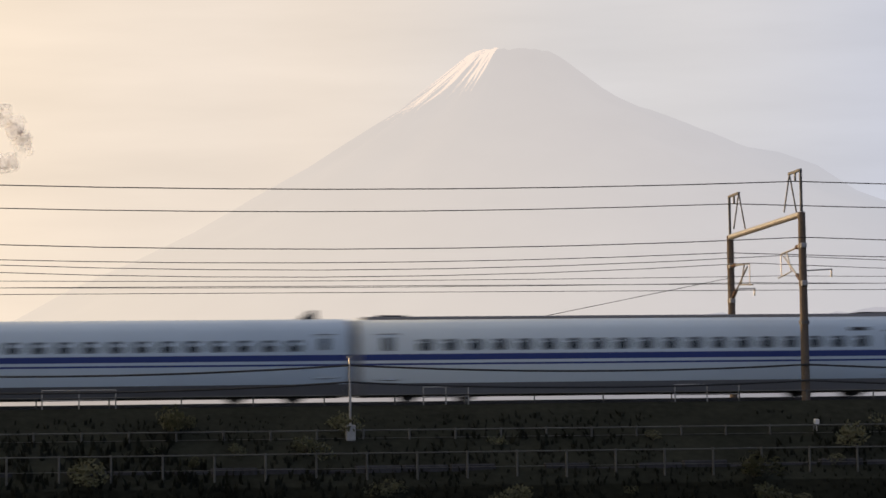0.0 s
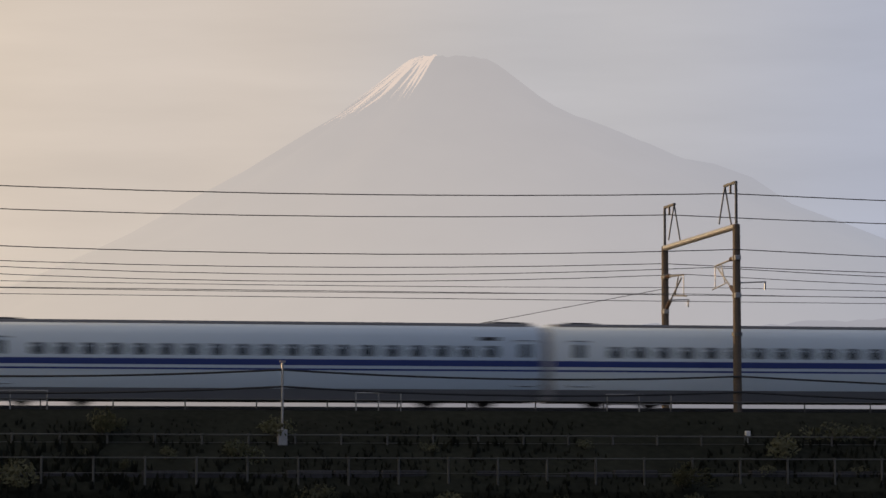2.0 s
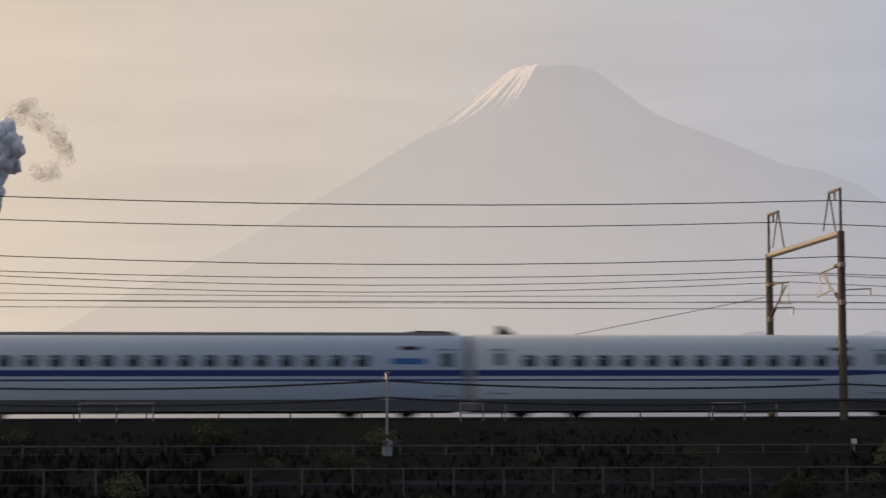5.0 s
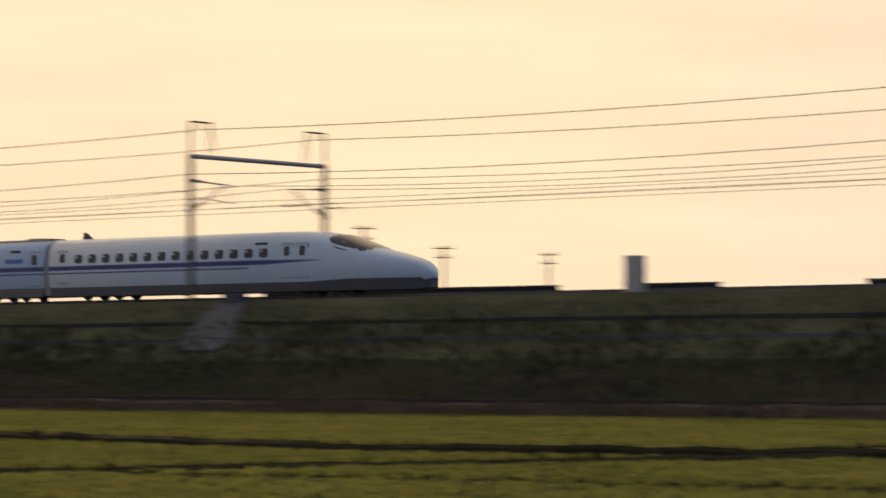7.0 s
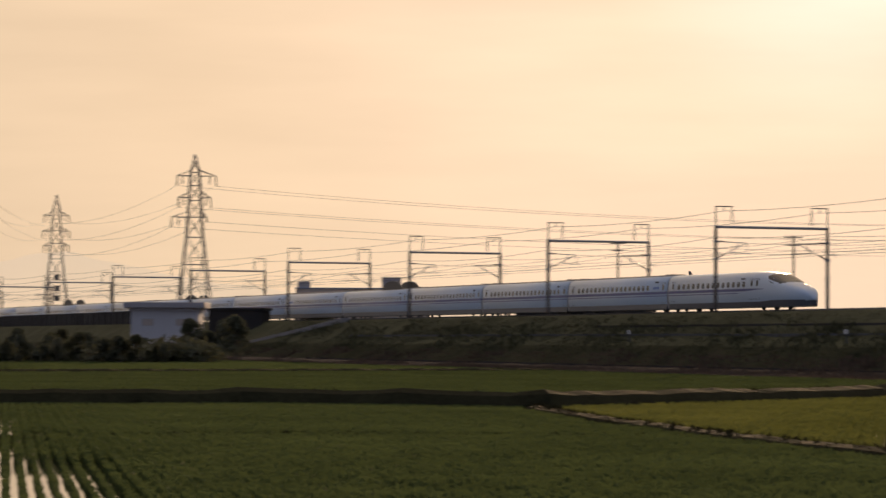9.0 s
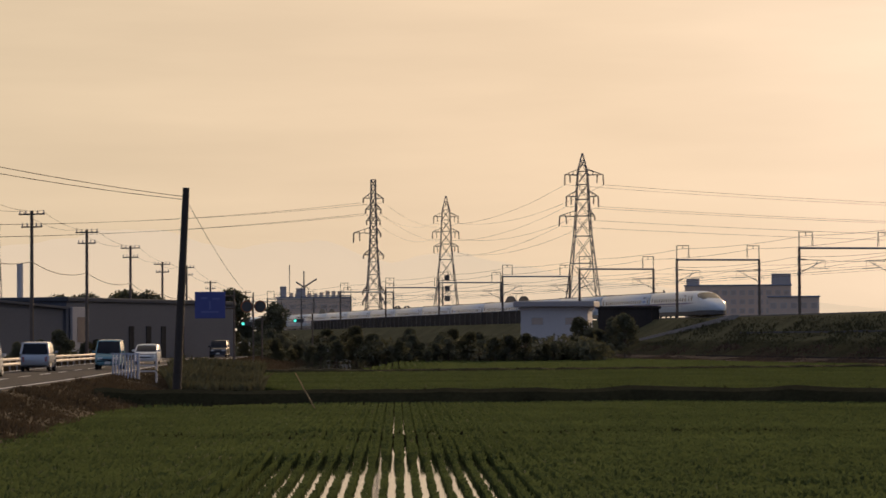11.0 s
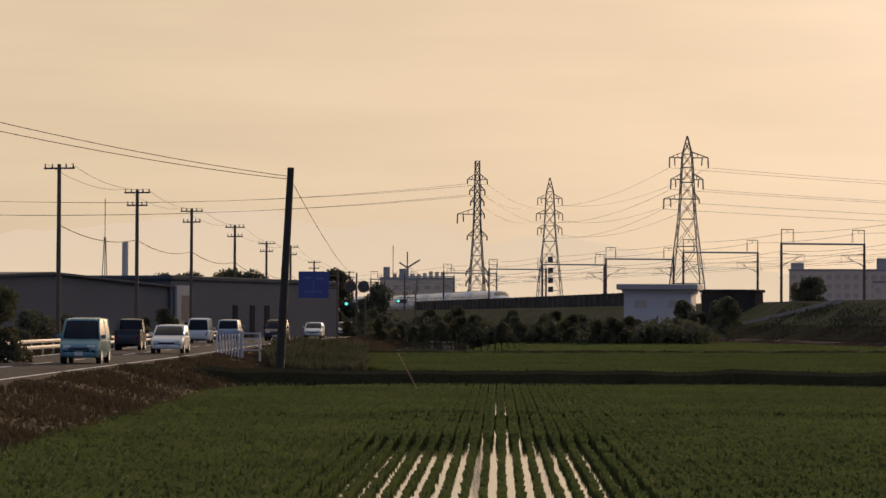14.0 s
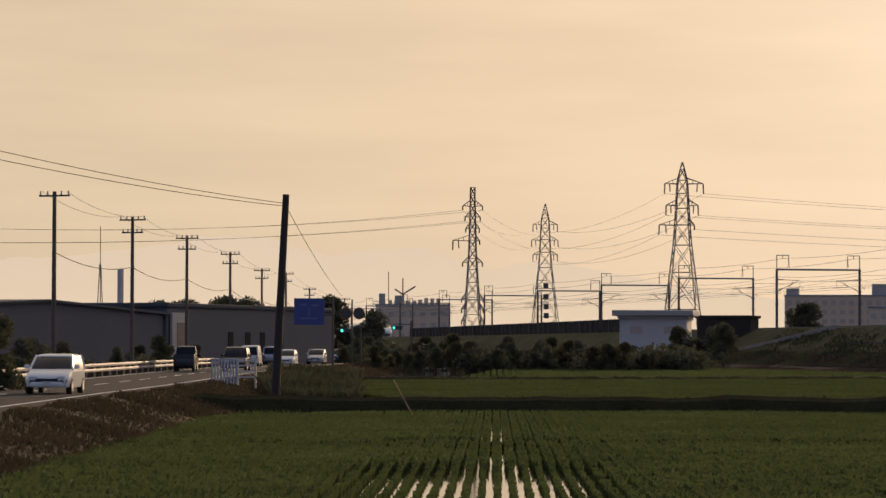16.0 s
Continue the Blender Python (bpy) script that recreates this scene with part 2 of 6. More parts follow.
def water_mat():
    m = bpy.data.materials.new("paddy_water")
    m.use_nodes = True
    nt = m.node_tree
    b = nt.nodes["Principled BSDF"]
    b.inputs["Base Color"].default_value = (0.02, 0.018, 0.012, 1)
    b.inputs["Roughness"].default_value = 0.06
    b.inputs["IOR"].default_value = 1.33
    tc = nt.nodes.new("ShaderNodeTexCoord")
    nz = nt.nodes.new("ShaderNodeTexNoise"); nz.inputs["Scale"].default_value = 3.0
    nt.links.new(tc.outputs["Object"], nz.inputs["Vector"])
    bp = nt.nodes.new("ShaderNodeBump"); bp.inputs["Strength"].default_value = 0.08; bp.inputs["Distance"].default_value = 0.02
    nt.links.new(nz.outputs["Fac"], bp.inputs["Height"]); nt.links.new(bp.outputs[0], b.inputs["Normal"])
    return m


M_WATER = water_mat()


def build_ground():
    s = Shape()
    xs = [-4900, -2500, -1200, -700, -450, -300, -200, -120, -60, 0, 60, 150, 500, 2000, 4900]
    ys = [-4900, -1500, -400, -120, -40, 0, 40, 80, 140, 220, 500, 1500, 4900]
    vs = [(x, y, -0.12) for y in ys for x in xs]
    n = len(xs)
    s.add(vs, [(j * n + i, j * n + i + 1, (j + 1) * n + i + 1, (j + 1) * n + i) for j in range(len(ys) - 1) for i in range(n - 1)])
    g = part("ground", s, M_SOIL)
    tagged(g, "flat dark damp soil of the farmed plain", "ground", kind="structure")


# the embankment's cross-section: distance and height
BANK = [(95.5, -0.2), (96.6, 0.1), (101.0, 0.2), (106.3, 0.28), (107.9, 0.6), (109.7, 1.55), (111.5, 2.55), (113.0, 3.4), (114.4, 4.2), (116.5, 5.45), (117.3, 5.85), (121.4, 5.85), (121.9, 5.98),
        (124.7, 5.98), (125.3, 5.85), (126.0, 5.98), (128.9, 5.98), (129.4, 5.85), (133.0, 5.8), (144.0, -0.2)]
SKEW = 0.185             # the farm road passes under the line at a slant
GAP = (-23.0, -17.6)      # the road's underpass


def build_bank():
    def stretch(x0, x1, step, name):
        s, rnd = Shape(), random.Random(3)
        rows = []
        x = x0
        n = max(2, int((x1 - x0) / step))
        for i in range(n + 1):
            x = x0 + (x1 - x0) * i / n
            row = []
            for y, z in BANK:
                k = 0.12 if 97 < y < 116 else 0.0
                sk = -(y - 112) * SKEW * max(0.0, 1 - abs(x + 20.3) / 30)
                row.append((x + sk, y + noise.noise((x * 0.2, y * 0.3, 1)) * k, z + rise(x) * max(0.0, z) / 6 + noise.noise((x * 0.35, y * 0.5, 5)) * k))
            rows.append(row)
        s.loft([r[4:] for r in rows], close=False, caps=False)
        # East stretch takes the shade-darkened colour, west the glare-lifted one.
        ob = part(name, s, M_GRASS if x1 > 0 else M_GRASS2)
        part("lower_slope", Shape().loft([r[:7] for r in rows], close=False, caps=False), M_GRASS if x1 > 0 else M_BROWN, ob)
        return tagged(ob, "grassy railway embankment with a ballasted double track bed", "embankment", kind="structure")
    stretch(-1400, GAP[0] - 0.8, 2.5, "embankment_west")
    stretch(GAP[1] + 0.8, 420, 2.5, "embankment_east")
    # underpass: two abutments and a deck
    th = thing("underpass_bridge", "short concrete railway bridge over a farm road underpass", "bridge", kind="structure")
    shear = Matrix(((1, -SKEW, 0, 112 * SKEW), (0, 1, 0, 0), (0, 0, 1, 0), (0, 0, 0, 1)))
    for x0, x1 in ((GAP[0] - 1.0, GAP[0]), (GAP[1], GAP[1] + 1.0)):
        part("abutment", Shape().box(x0, 112.6, -0.2, x1, 137, 4.9, shear, 0.05), M_DARKC, th)
    part("deck", Shape().box(GAP[0] - 3.5, 112.4, 4.902, GAP[1] + 3.5, 136, 5.75, shear, 0.05), M_DARKC, th)
    part("parapet", Shape().box(GAP[0] - 8, 112.3, 5.755, GAP[1] + 6, 112.55, 5.95, shear, 0.03), M_DARKC, th)
    for x0, x1 in ((GAP[0] - 5.5, GAP[0] - 1.0), (GAP[1] + 1.0, GAP[1] + 5.0)):
        part("wing_wall", Shape().box(x0, 111.2, -0.2, x1, 112.6, 4.3, shear, 0.05), M_DARKC, th)


M_DARKC = mat("stained_concrete", (0.045, 0.042, 0.04), 0.9, spec=0.05, vary=0.4, scale=0.4, fine=5, bump=0.3)
build_ground()
build_bank()


def build_tracks():
    for yc in GAUGE_Y:
        th = thing("railway_track", "pair of steel rails on concrete sleepers along the embankment", "track", "two parallel tracks", kind="structure")
        for dy in (-0.72, 0.72):
            s = Shape()
            s.loft([[(x, yc + dy - 0.035, RAIL - 0.15 + rise(x)), (x, yc + dy + 0.035, RAIL - 0.15 + rise(x)), (x, yc + dy + 0.035, RAIL + rise(x)), (x, yc + dy - 0.035, RAIL + rise(x))] for x in (-1400, -500, 0, 400)])
            part("rail", s, M_DSTEEL, th)


build_tracks()


# ---- the train ----
M_WHITE = mat("train_white_paint", (0.50, 0.58, 0.65), 0.3, vary=0.05, scale=0.3, fine=3, bump=0.0)
M_ROOF = mat("train_roof_paint", (0.09, 0.09, 0.10), 0.4, vary=0.06, scale=0.3, fine=3, bump=0.0)
M_BLUE = mat("train_blue_stripe", (0.012, 0.03, 0.17), 0.3, vary=0.08, bump=0.0)
M_MARK = mat("bright_blue_mark", (0.05, 0.16, 0.45), 0.35, vary=0.08, bump=0.0)
M_SKIRT = mat("train_grey_skirt", (0.075, 0.077, 0.083), 0.5, vary=0.15, scale=0.8, fine=5, bump=0.05)
M_GLASS = mat("train_dark_glass", (0.03, 0.037, 0.043), 0.2, spec=0.35, vary=0.2, bump=0.0)
M_BELLOWS = mat("grey_bellows", (0.27, 0.26, 0.26), 0.6, vary=0.15, bump=0.0)
M_BLACK = mat("train_black_rubber", (0.014, 0.014, 0.015), 0.6, vary=0.2, bump=0.0)
M_HOOD = mat("insulator_hood_grey", (0.035, 0.035, 0.038), 0.5, vary=0.1, bump=0.0)
CAR, TAILCAR = 25.0, 27.35


def section(x, w, top, low):
    """One ring of the car body: half width w, roof height top, lower edge low."""
    h = top - low
    pts = [(w * 0.93, low), (w * 0.995, low + h * 0.16), (w, low + h * 0.42), (w * 0.985, low + h * 0.62), (w * 0.93, low + h * 0.80),
           (w * 0.80, low + h * 0.915), (w * 0.52, low + h * 0.98), (w * 0.2, low + h), (-w * 0.2, low + h), (-w * 0.52, low + h * 0.98), (-w * 0.80, low + h * 0.915),
           (-w * 0.93, low + h * 0.80), (-w * 0.985, low + h * 0.62), (-w, low + h * 0.42), (-w * 0.995, low + h * 0.16), (-w * 0.93, low)]
    return [(x, y, z) for y, z in pts]


def side_patch(s, x0, x1, z0, z1, side, out, rnd=0.0):
    """A panel on the car's side that follows its slight curve; with rounded corners."""
    def y_at(z):
        u = (z - 0.75) / 2.85
        k = np.interp(u, [0, 0.16, 0.42, 0.62, 0.80, 0.915], [0.93, 0.995, 1.0, 0.985, 0.93, 0.80])
        return side * (1.68 * float(k) + out)
    if rnd:
        r = rnd
        o = [(x0 + r, z0), (x1 - r, z0), (x1, z0 + r), (x1, z1 - r), (x1 - r, z1), (x0 + r, z1), (x0, z1 - r), (x0, z0 + r)]
    else:
        o = [(x0, z0), (x1, z0), (x1, z1), (x0, z1)]
    n = len(o)
    vs = [(x, y_at(z), z) for x, z in o] + [(x, y_at(z) - side * 0.03, z) for x, z in o]
    s.add(vs, [tuple(range(n)), tuple(range(2 * n - 1, n - 1, -1))] + [(i, n + i, n + (i + 1) % n, (i + 1) % n) for i in range(n)])
    return s


def bogie(th, x):
    s = Shape()
    s.box(x - 1.6, -1.25, 0.35, x + 1.6, -1.05, 0.75, bevel=0.06)
    s.box(x - 1.6, 1.05, 0.35, x + 1.6, 1.25, 0.75, bevel=0.06)
    s.box(x - 0.3, -1.1, 0.4, x + 0.3, 1.1, 0.7)
    b = part("bogie", s, M_BLACK, th)
    for dx in (-1.25, 1.25):
        w = Shape()
        w.tube((x + dx, -0.8, 0.43), (x + dx, 0.8, 0.43), 0.08)
        for y in (-0.78, 0.66):
            w.tube((x + dx, y, 0.43), (x + dx, y + 0.12, 0.43), 0.43, n=18)
        part("wheelset", w, M_DSTEEL, b)


def build_car(pantograph=False, hood="none", logo=""):
    """A middle car; x runs from 0 at its front to CAR at its rear."""
    L = CAR
    th = thing("train_car", "white bullet train car with blue stripes and small windows, running", "train car", "cars of the train")
    a, b = 0.2, L - 0.2
    part("body", Shape().loft([section(x, 1.68 - d, 3.6 - d, 0.75) for x, d in ((a, 0.04), (a + 0.06, 0), (b - 0.06, 0), (b, 0.04))]), M_WHITE, th, smooth=True)
    part("gangway", Shape().loft([section(x, 1.6, 3.52, 0.3) for x in (-0.24, 0.26)]), M_BELLOWS, th)
    part("skirt", Shape().loft([[(x, -1.60, 0.24), (x, 1.60, 0.24), (x, 1.57, 0.752), (x, -1.57, 0.752)] for x in (a + 0.1, b - 0.1)]), M_SKIRT, th)
    part("roof_edge", Shape().loft([[(x, -0.95, 3.52), (x, 0.95, 3.52), (x, 0.8, 3.66), (x, -0.8, 3.66)] for x in (a + 0.3, b - 0.3)]), M_ROOF, th)
    sides = (-1, 1)
    for sd in sides:
        part("blue_stripe", side_patch(Shape(), a, b, 1.74, 2.0, sd, 0.006), M_BLUE, th)
        part("thin_stripe", side_patch(Shape(), a, b, 1.53, 1.61, sd, 0.006), M_BLUE, th)
    for sd in sides:
        for i in range(19):
            x = 2.75 + i * 1.08
            if logo == "front" and i < 2 or logo == "rear" and i > 16:
                continue
            part("window", side_patch(Shape(), x, x + 0.62, 2.14, 2.64, sd, 0.008, 0.1), M_GLASS, th)
        for x in (1.0, 23.6):
            d = part("door", side_patch(Shape(), x, x + 0.85, 0.9, 2.85, sd, 0.014, 0.06), M_WHITE, th)
            part("pane", side_patch(Shape(), x + 0.2, x + 0.65, 2.14, 2.72, sd, 0.022, 0.06), M_GLASS, d)
            part("seal", side_patch(Shape(), x - 0.035, x + 0.885, 0.87, 2.89, sd, 0.009, 0.07), M_HOOD, d)
        part("destination_sign", side_patch(Shape(), 22.0, 22.85, 2.86, 3.02, sd, 0.01), M_BLACK, th)
        if logo:
            x = 2.5 if logo == "front" else 21.6
            part("logo_mark", side_patch(Shape(), x, x + 1.5, 2.24, 2.5, sd, 0.008, 0.06), M_MARK, th)
    bogie(th, 3.75), bogie(th, L - 3.75)
    if pantograph:
        x0 = L - 6.9
        for y in (-1.15, 1.15):
            o = [(4.45, 3.5), (3.9, 3.62), (3.2, 3.95), (2.4, 4.32), (1.6, 4.5), (0.6, 4.55)]
            part("noise_shield", Shape().prism([(x0 + a_, z) for a_, z in o] + [(x0 - a_, z) for a_, z in reversed(o)], y - 0.05, y + 0.05), M_HOOD, th)
        s = Shape()
        s.tube((x0 + 0.4, 0, 3.6), (x0 - 1.0, 0, 4.4), 0.05).tube((x0 - 1.0, 0, 4.4), (x0 + 0.1, 0, 5.02), 0.04)
        s.tube((x0 + 0.1, -0.9, 5.02), (x0 + 0.1, 0.9, 5.02), 0.05)
        part("pantograph", s, M_DSTEEL, th)
    ramps = {"front": [(0.5, 1)], "rear": [(L - 0.5, -1)], "none": []}[hood]
    for x0, k in ramps:
        for y in (-1.0, 1.0):
            part("noise_ramp", Shape().prism([(x0, 3.5), (x0, 4.1), (x0 + k * 0.4, 4.2), (x0 + k * 1.1, 4.12), (x0 + k * 3.5, 3.55), (x0 + k * 3.6, 3.5)], y - 0.05, y + 0.05), M_HOOD, th)
    for x0, x1 in ((0.5, 2.6), (L - 3.0, L - 0.5)):
        part("cable_hood", Shape().prism([(x0, 3.5), (x1, 3.5), (x1 - 0.25, 3.72), (x0 + 0.7, 3.74)], -0.7, 0.7), M_HOOD, th)
    return th


def nose_profile(u):
    """Half width, top and bottom of the nose at u from 0 (body) to 1 (tip)."""
    top = float(np.interp(u, [0, 0.22, 0.35, 0.45, 0.55, 0.655, 0.74, 0.82, 0.9, 0.945, 0.98, 1.0], [3.6, 3.56, 3.46, 3.26, 2.9, 2.52, 2.32, 2.12, 1.88, 1.66, 1.32, 0.98]))
    wid = float(np.interp(u, [0, 0.3, 0.55, 0.75, 0.9, 0.97, 1.0], [1.68, 1.67, 1.60, 1.42, 1.02, 0.58, 0.12]))
    low = float(np.interp(u, [0, 0.9, 0.97, 1.0], [0.75, 0.74, 0.76, 0.84]))
    return wid, top, low


def build_end_car(label):
    """The end car; x runs from 0 at its coupling to TAILCAR at the tip of its nose."""
    th = thing("train_end_car", label, "train car", "cars of the train")
    x_n = 16.6
    ln = TAILCAR - x_n
    rings = [section(0.2, 1.64, 3.56, 0.75), section(0.26, 1.68, 3.6, 0.75)] + [section(x_n + ln * u, nose_profile(u)[0], nose_profile(u)[1], nose_profile(u)[2]) for u in (0, 0.06, 0.12, 0.17, 0.22, 0.29, 0.36, 0.43, 0.5, 0.56, 0.62, 0.68, 0.74, 0.79, 0.84, 0.88, 0.92, 0.95, 0.97, 0.985, 1.0)]
    part("body", Shape().loft(rings), M_WHITE, th, smooth=True)
    part("gangway", Shape().loft([section(x, 1.6, 3.52, 0.3) for x in (-0.24, 0.26)]), M_BELLOWS, th)
    us = [0, 0.3, 0.55, 0.75, 0.88, 0.95, 0.985]
    sk = [[(0.3, -1.6, 0.24), (0.3, 1.6, 0.24), (0.3, 1.57, 0.752), (0.3, -1.57, 0.752)]]
    for u in us:
        w, t, l = nose_profile(u)
        x = x_n + ln * u
        zl = 0.24 + (0.12 * max(0, (u - 0.9) / 0.1))
        sk.append([(x, -w * 0.95, zl), (x, w * 0.95, zl), (x, w * 1.005, l + 0.12 if u > 0.4 else l), (x, -w * 1.005, l + 0.12 if u > 0.4 else l)])
    part("skirt", Shape().loft(sk), M_SKIRT, th, smooth=True)
    for sd in (-1, 1):
        s = Shape()
        side_patch(s, 0.2, x_n, 1.74, 2.0, sd, 0.006)
        n = 8
        top = [(x_n + 4.2 * i / n, 1.74 + 0.26 - 0.06 * i / n) for i in range(n + 1)]
        bot = [(x_n + 4.2 * i / n, 1.74 + 0.18 * i / n) for i in range(n + 1)]
        vs = []
        for (x, z1), (_, z0) in zip(top, bot):
            w = nose_profile((x - x_n) / ln)[0]
            vs += [(x, sd * (w * 1.0 + 0.006), z0), (x, sd * (w * 1.0 + 0.006), z1), (x, sd * (w - 0.05), z0), (x, sd * (w - 0.05), z1)]
        fs = []
        for i in range(n):
            o = i * 4
            fs += [(o, o + 4, o + 5, o + 1), (o + 1, o + 5, o + 7, o + 3), (o, o + 2, o + 6, o + 4)]
        s.add(vs, fs)
        part("blue_stripe", s, M_BLUE, th)
        part("thin_stripe", side_patch(Shape(), 0.2, x_n - 1.0, 1.53, 1.61, sd, 0.006), M_BLUE, th)
        for i in range(14):
            x = 2.3 + i * 1.08
            part("window", side_patch(Shape(), x, x + 0.62, 2.14, 2.64, sd, 0.008, 0.1), M_GLASS, th)
        part("destination_sign", side_patch(Shape(), 16.0, 16.9, 2.84, 2.98, sd, 0.01), M_BLACK, th)
        for x in (0.9, 17.9, 19.0):
            d = part("door", side_patch(Shape(), x, x + 0.8, 1.0, 2.85, sd, 0.014, 0.06), M_WHITE, th)
            part("seal", side_patch(Shape(), x - 0.035, x + 0.835, 0.97, 2.89, sd, 0.009, 0.07), M_HOOD, d)
            part("pane", side_patch(Shape(), x + 0.22, x + 0.58, 2.2, 2.72, sd, 0.022, 0.06), M_GLASS, d)
    # cockpit canopy: a dark skin just proud of the nose
    rings = []
    for u, k in ((0.415, 0.05), (0.43, 0.55), (0.455, 0.9), (0.49, 1.0), (0.53, 0.95), (0.57, 0.8), (0.61, 0.55), (0.64, 0.3), (0.665, 0.05)):
        w, t, l = nose_profile(u)
        x = x_n + ln * u
        hh = t - l
        o = 0.035 * min(1.0, k * 4)
        half = [(0.80 + 0.14 * k, 0.915 - 0.20 * k), (0.72 + 0.12 * k, 0.935 - 0.06 * k), (0.56, 0.972), (0.2, 1.0)]
        q = [(-w * a - o, l + hh * b + o * 1.2) for a, b in half]
        rings.append([(x, y, z) for y, z in q] + [(x, -y, z) for y, z in reversed(q)] + [(x, w * 0.3, l + hh * 0.6), (x, -w * 0.3, l + hh * 0.6)])
    part("cockpit_glass", Shape().loft(rings), M_GLASS, th, smooth=True)
    for sd in (-1, 1):
        s = Shape()
        x0, x1 = x_n + ln * 0.86, x_n + ln * 0.93
        w0, w1 = nose_profile(0.86), nose_profile(0.93)
        s.loft([[(x0, sd * w0[0] * 0.66, w0[1] - 0.18), (x0, sd * w0[0] * 0.80, w0[1] - 0.30), (x0, sd * w0[0] * 0.5, w0[1] - 0.4)],
                [(x1, sd * w1[0] * 0.62, w1[1] - 0.10), (x1, sd * w1[0] * 0.84, w1[1] - 0.27), (x1, sd * w1[0] * 0.5, w1[1] - 0.4)]])
        part("tail_light", s, M_GLASS, th)
    part("antenna", Shape().prism([(1.4, 3.5), (2.4, 3.5), (1.7, 4.0), (1.5, 4.0)], -0.05, 0.05), M_HOOD, th)
    bogie(th, 3.75), bogie(th, 20.2)
    return th


TRAIN = []


def build_train():
    tail = build_end_car("white rear end car of a bullet train with long nose")
    TRAIN.append((tail, -TAILCAR, 0))
    base = build_car()
    pan = build_car(pantograph=True)
    x = -TAILCAR
    for i in range(1, 15):
        x -= CAR
        if i in (7, 8):
            ob = build_car(hood="front" if i == 7 else "rear")
        elif i in (1, 5, 10, 13):
            ob = build_car(logo="rear" if i == 1 else "front")
        elif i in (4, 11):
            ob = pan if i == 4 else copy_thing(pan, Matrix())
        else:
            ob = base if i == 2 else copy_thing(base, Matrix())
        TRAIN.append((ob, x, 0))
    lead = copy_thing(tail, Matrix())
    tagged(lead, "white leading end car of a bullet train with long nose")
    TRAIN.append((lead, x, 180))


build_train()


# ---- along the line ----
def build_gantry():
    th = thing("catenary_gantry", "steel portal gantry with two concrete masts over the railway tracks", "gantry", "catenary gantries along the line")
    w = FAR_Y - NEAR_Y
    H = TOP - 5.8
    for y, sg in ((0, 1), (w, -1)):
        part("mast", Shape().tube((0, y, -0.6), (0, y, H - 1.9), 0.19, 0.16, n=12), M_POLE, th)
        s = Shape()
        s.box(-0.05, y - 0.05, H - 1.9, 0.05, y + 0.05, H).box(-0.06, y + sg * 0.05, H - 0.1, 0.06, y + sg * 1.75, H)
        s.tube((0, y + sg * 1.7, H - 0.05), (-0.28, y + sg * 1.7, H - 1.75), 0.035).tube((0, y + sg * 1.7, H - 0.05), (0.28, y + sg * 1.7, H - 1.75), 0.035)
        s.tube((0, y + sg * 0.85, H - 0.1), (0, y + sg * 0.85, H - 0.45), 0.05)
        part("wire_bracket", s, M_DSTEEL, th)
        c = Shape()
        zc, zm = RAIL + 5.2 - 5.8, RAIL + 6.3 - 5.8
        c.tube((0, y, zm + 0.15), (0, y + sg * 3.3, zm + 0.02), 0.045).tube((0, y, zm - 1.5), (0, y + sg * 2.9, zm - 0.1), 0.04)
        c.tube((0, y + sg * 1.6, zc + 0.25), (0, y + sg * 3.8, zc + 0.1), 0.03).tube((0, y + sg * 1.8, zc + 0.22), (0, y + sg * 2.0, zm - 0.5), 0.03)
        c.tube((0, y, zm - 0.95), (1.25, y - sg * 0.25, zm - 0.9), 0.03).tube((1.2, y - sg * 0.25, zm - 0.9), (1.2, y - sg * 0.25, zm - 1.25), 0.04)
        c.tube((0, y + sg * 2.4, zm + 0.05), (0, y + sg * 2.0, zm - 0.5), 0.035).tube((0, y + sg * 3.3, zm + 0.05), (0, y + sg * 3.3, zc + 0.12), 0.025)
        c.box(-0.14, y - 0.24, zm - 1.62, 0.14, y + 0.24, zm - 1.38, bevel=0.03).box(-0.14, y - 0.24, zm + 0.03, 0.14, y + 0.24, zm + 0.25, bevel=0.03)
        cc = part("cantilever", c, M_STEEL, th)
        for zi, dz in ((zm + 0.14, 0.0), (zm - 1.35, 0.5)):
            rings = []
            for k in range(11):
                rr = 0.10 if k % 2 else 0.055
                yy, zz = y + sg * (0.3 + k * 0.06), zi + dz * k * 0.06
                rings.append([(math.cos(q * math.pi / 4) * rr, yy, zz + math.sin(q * math.pi / 4) * rr) for q in range(8)])
            part("insulator", Shape().loft(rings), M_INSUL, cc)
        part("band", Shape().tube((0, y, 3.4), (0, y, 3.55), 0.23, n=12), M_DSTEEL, th)
    part("beam", Shape().tube((0, -0.1, H - 1.98), (0, w + 0.1, H - 1.98), 0.135, n=12), M_STEEL, th, "pale steel pipe beam")
    return th


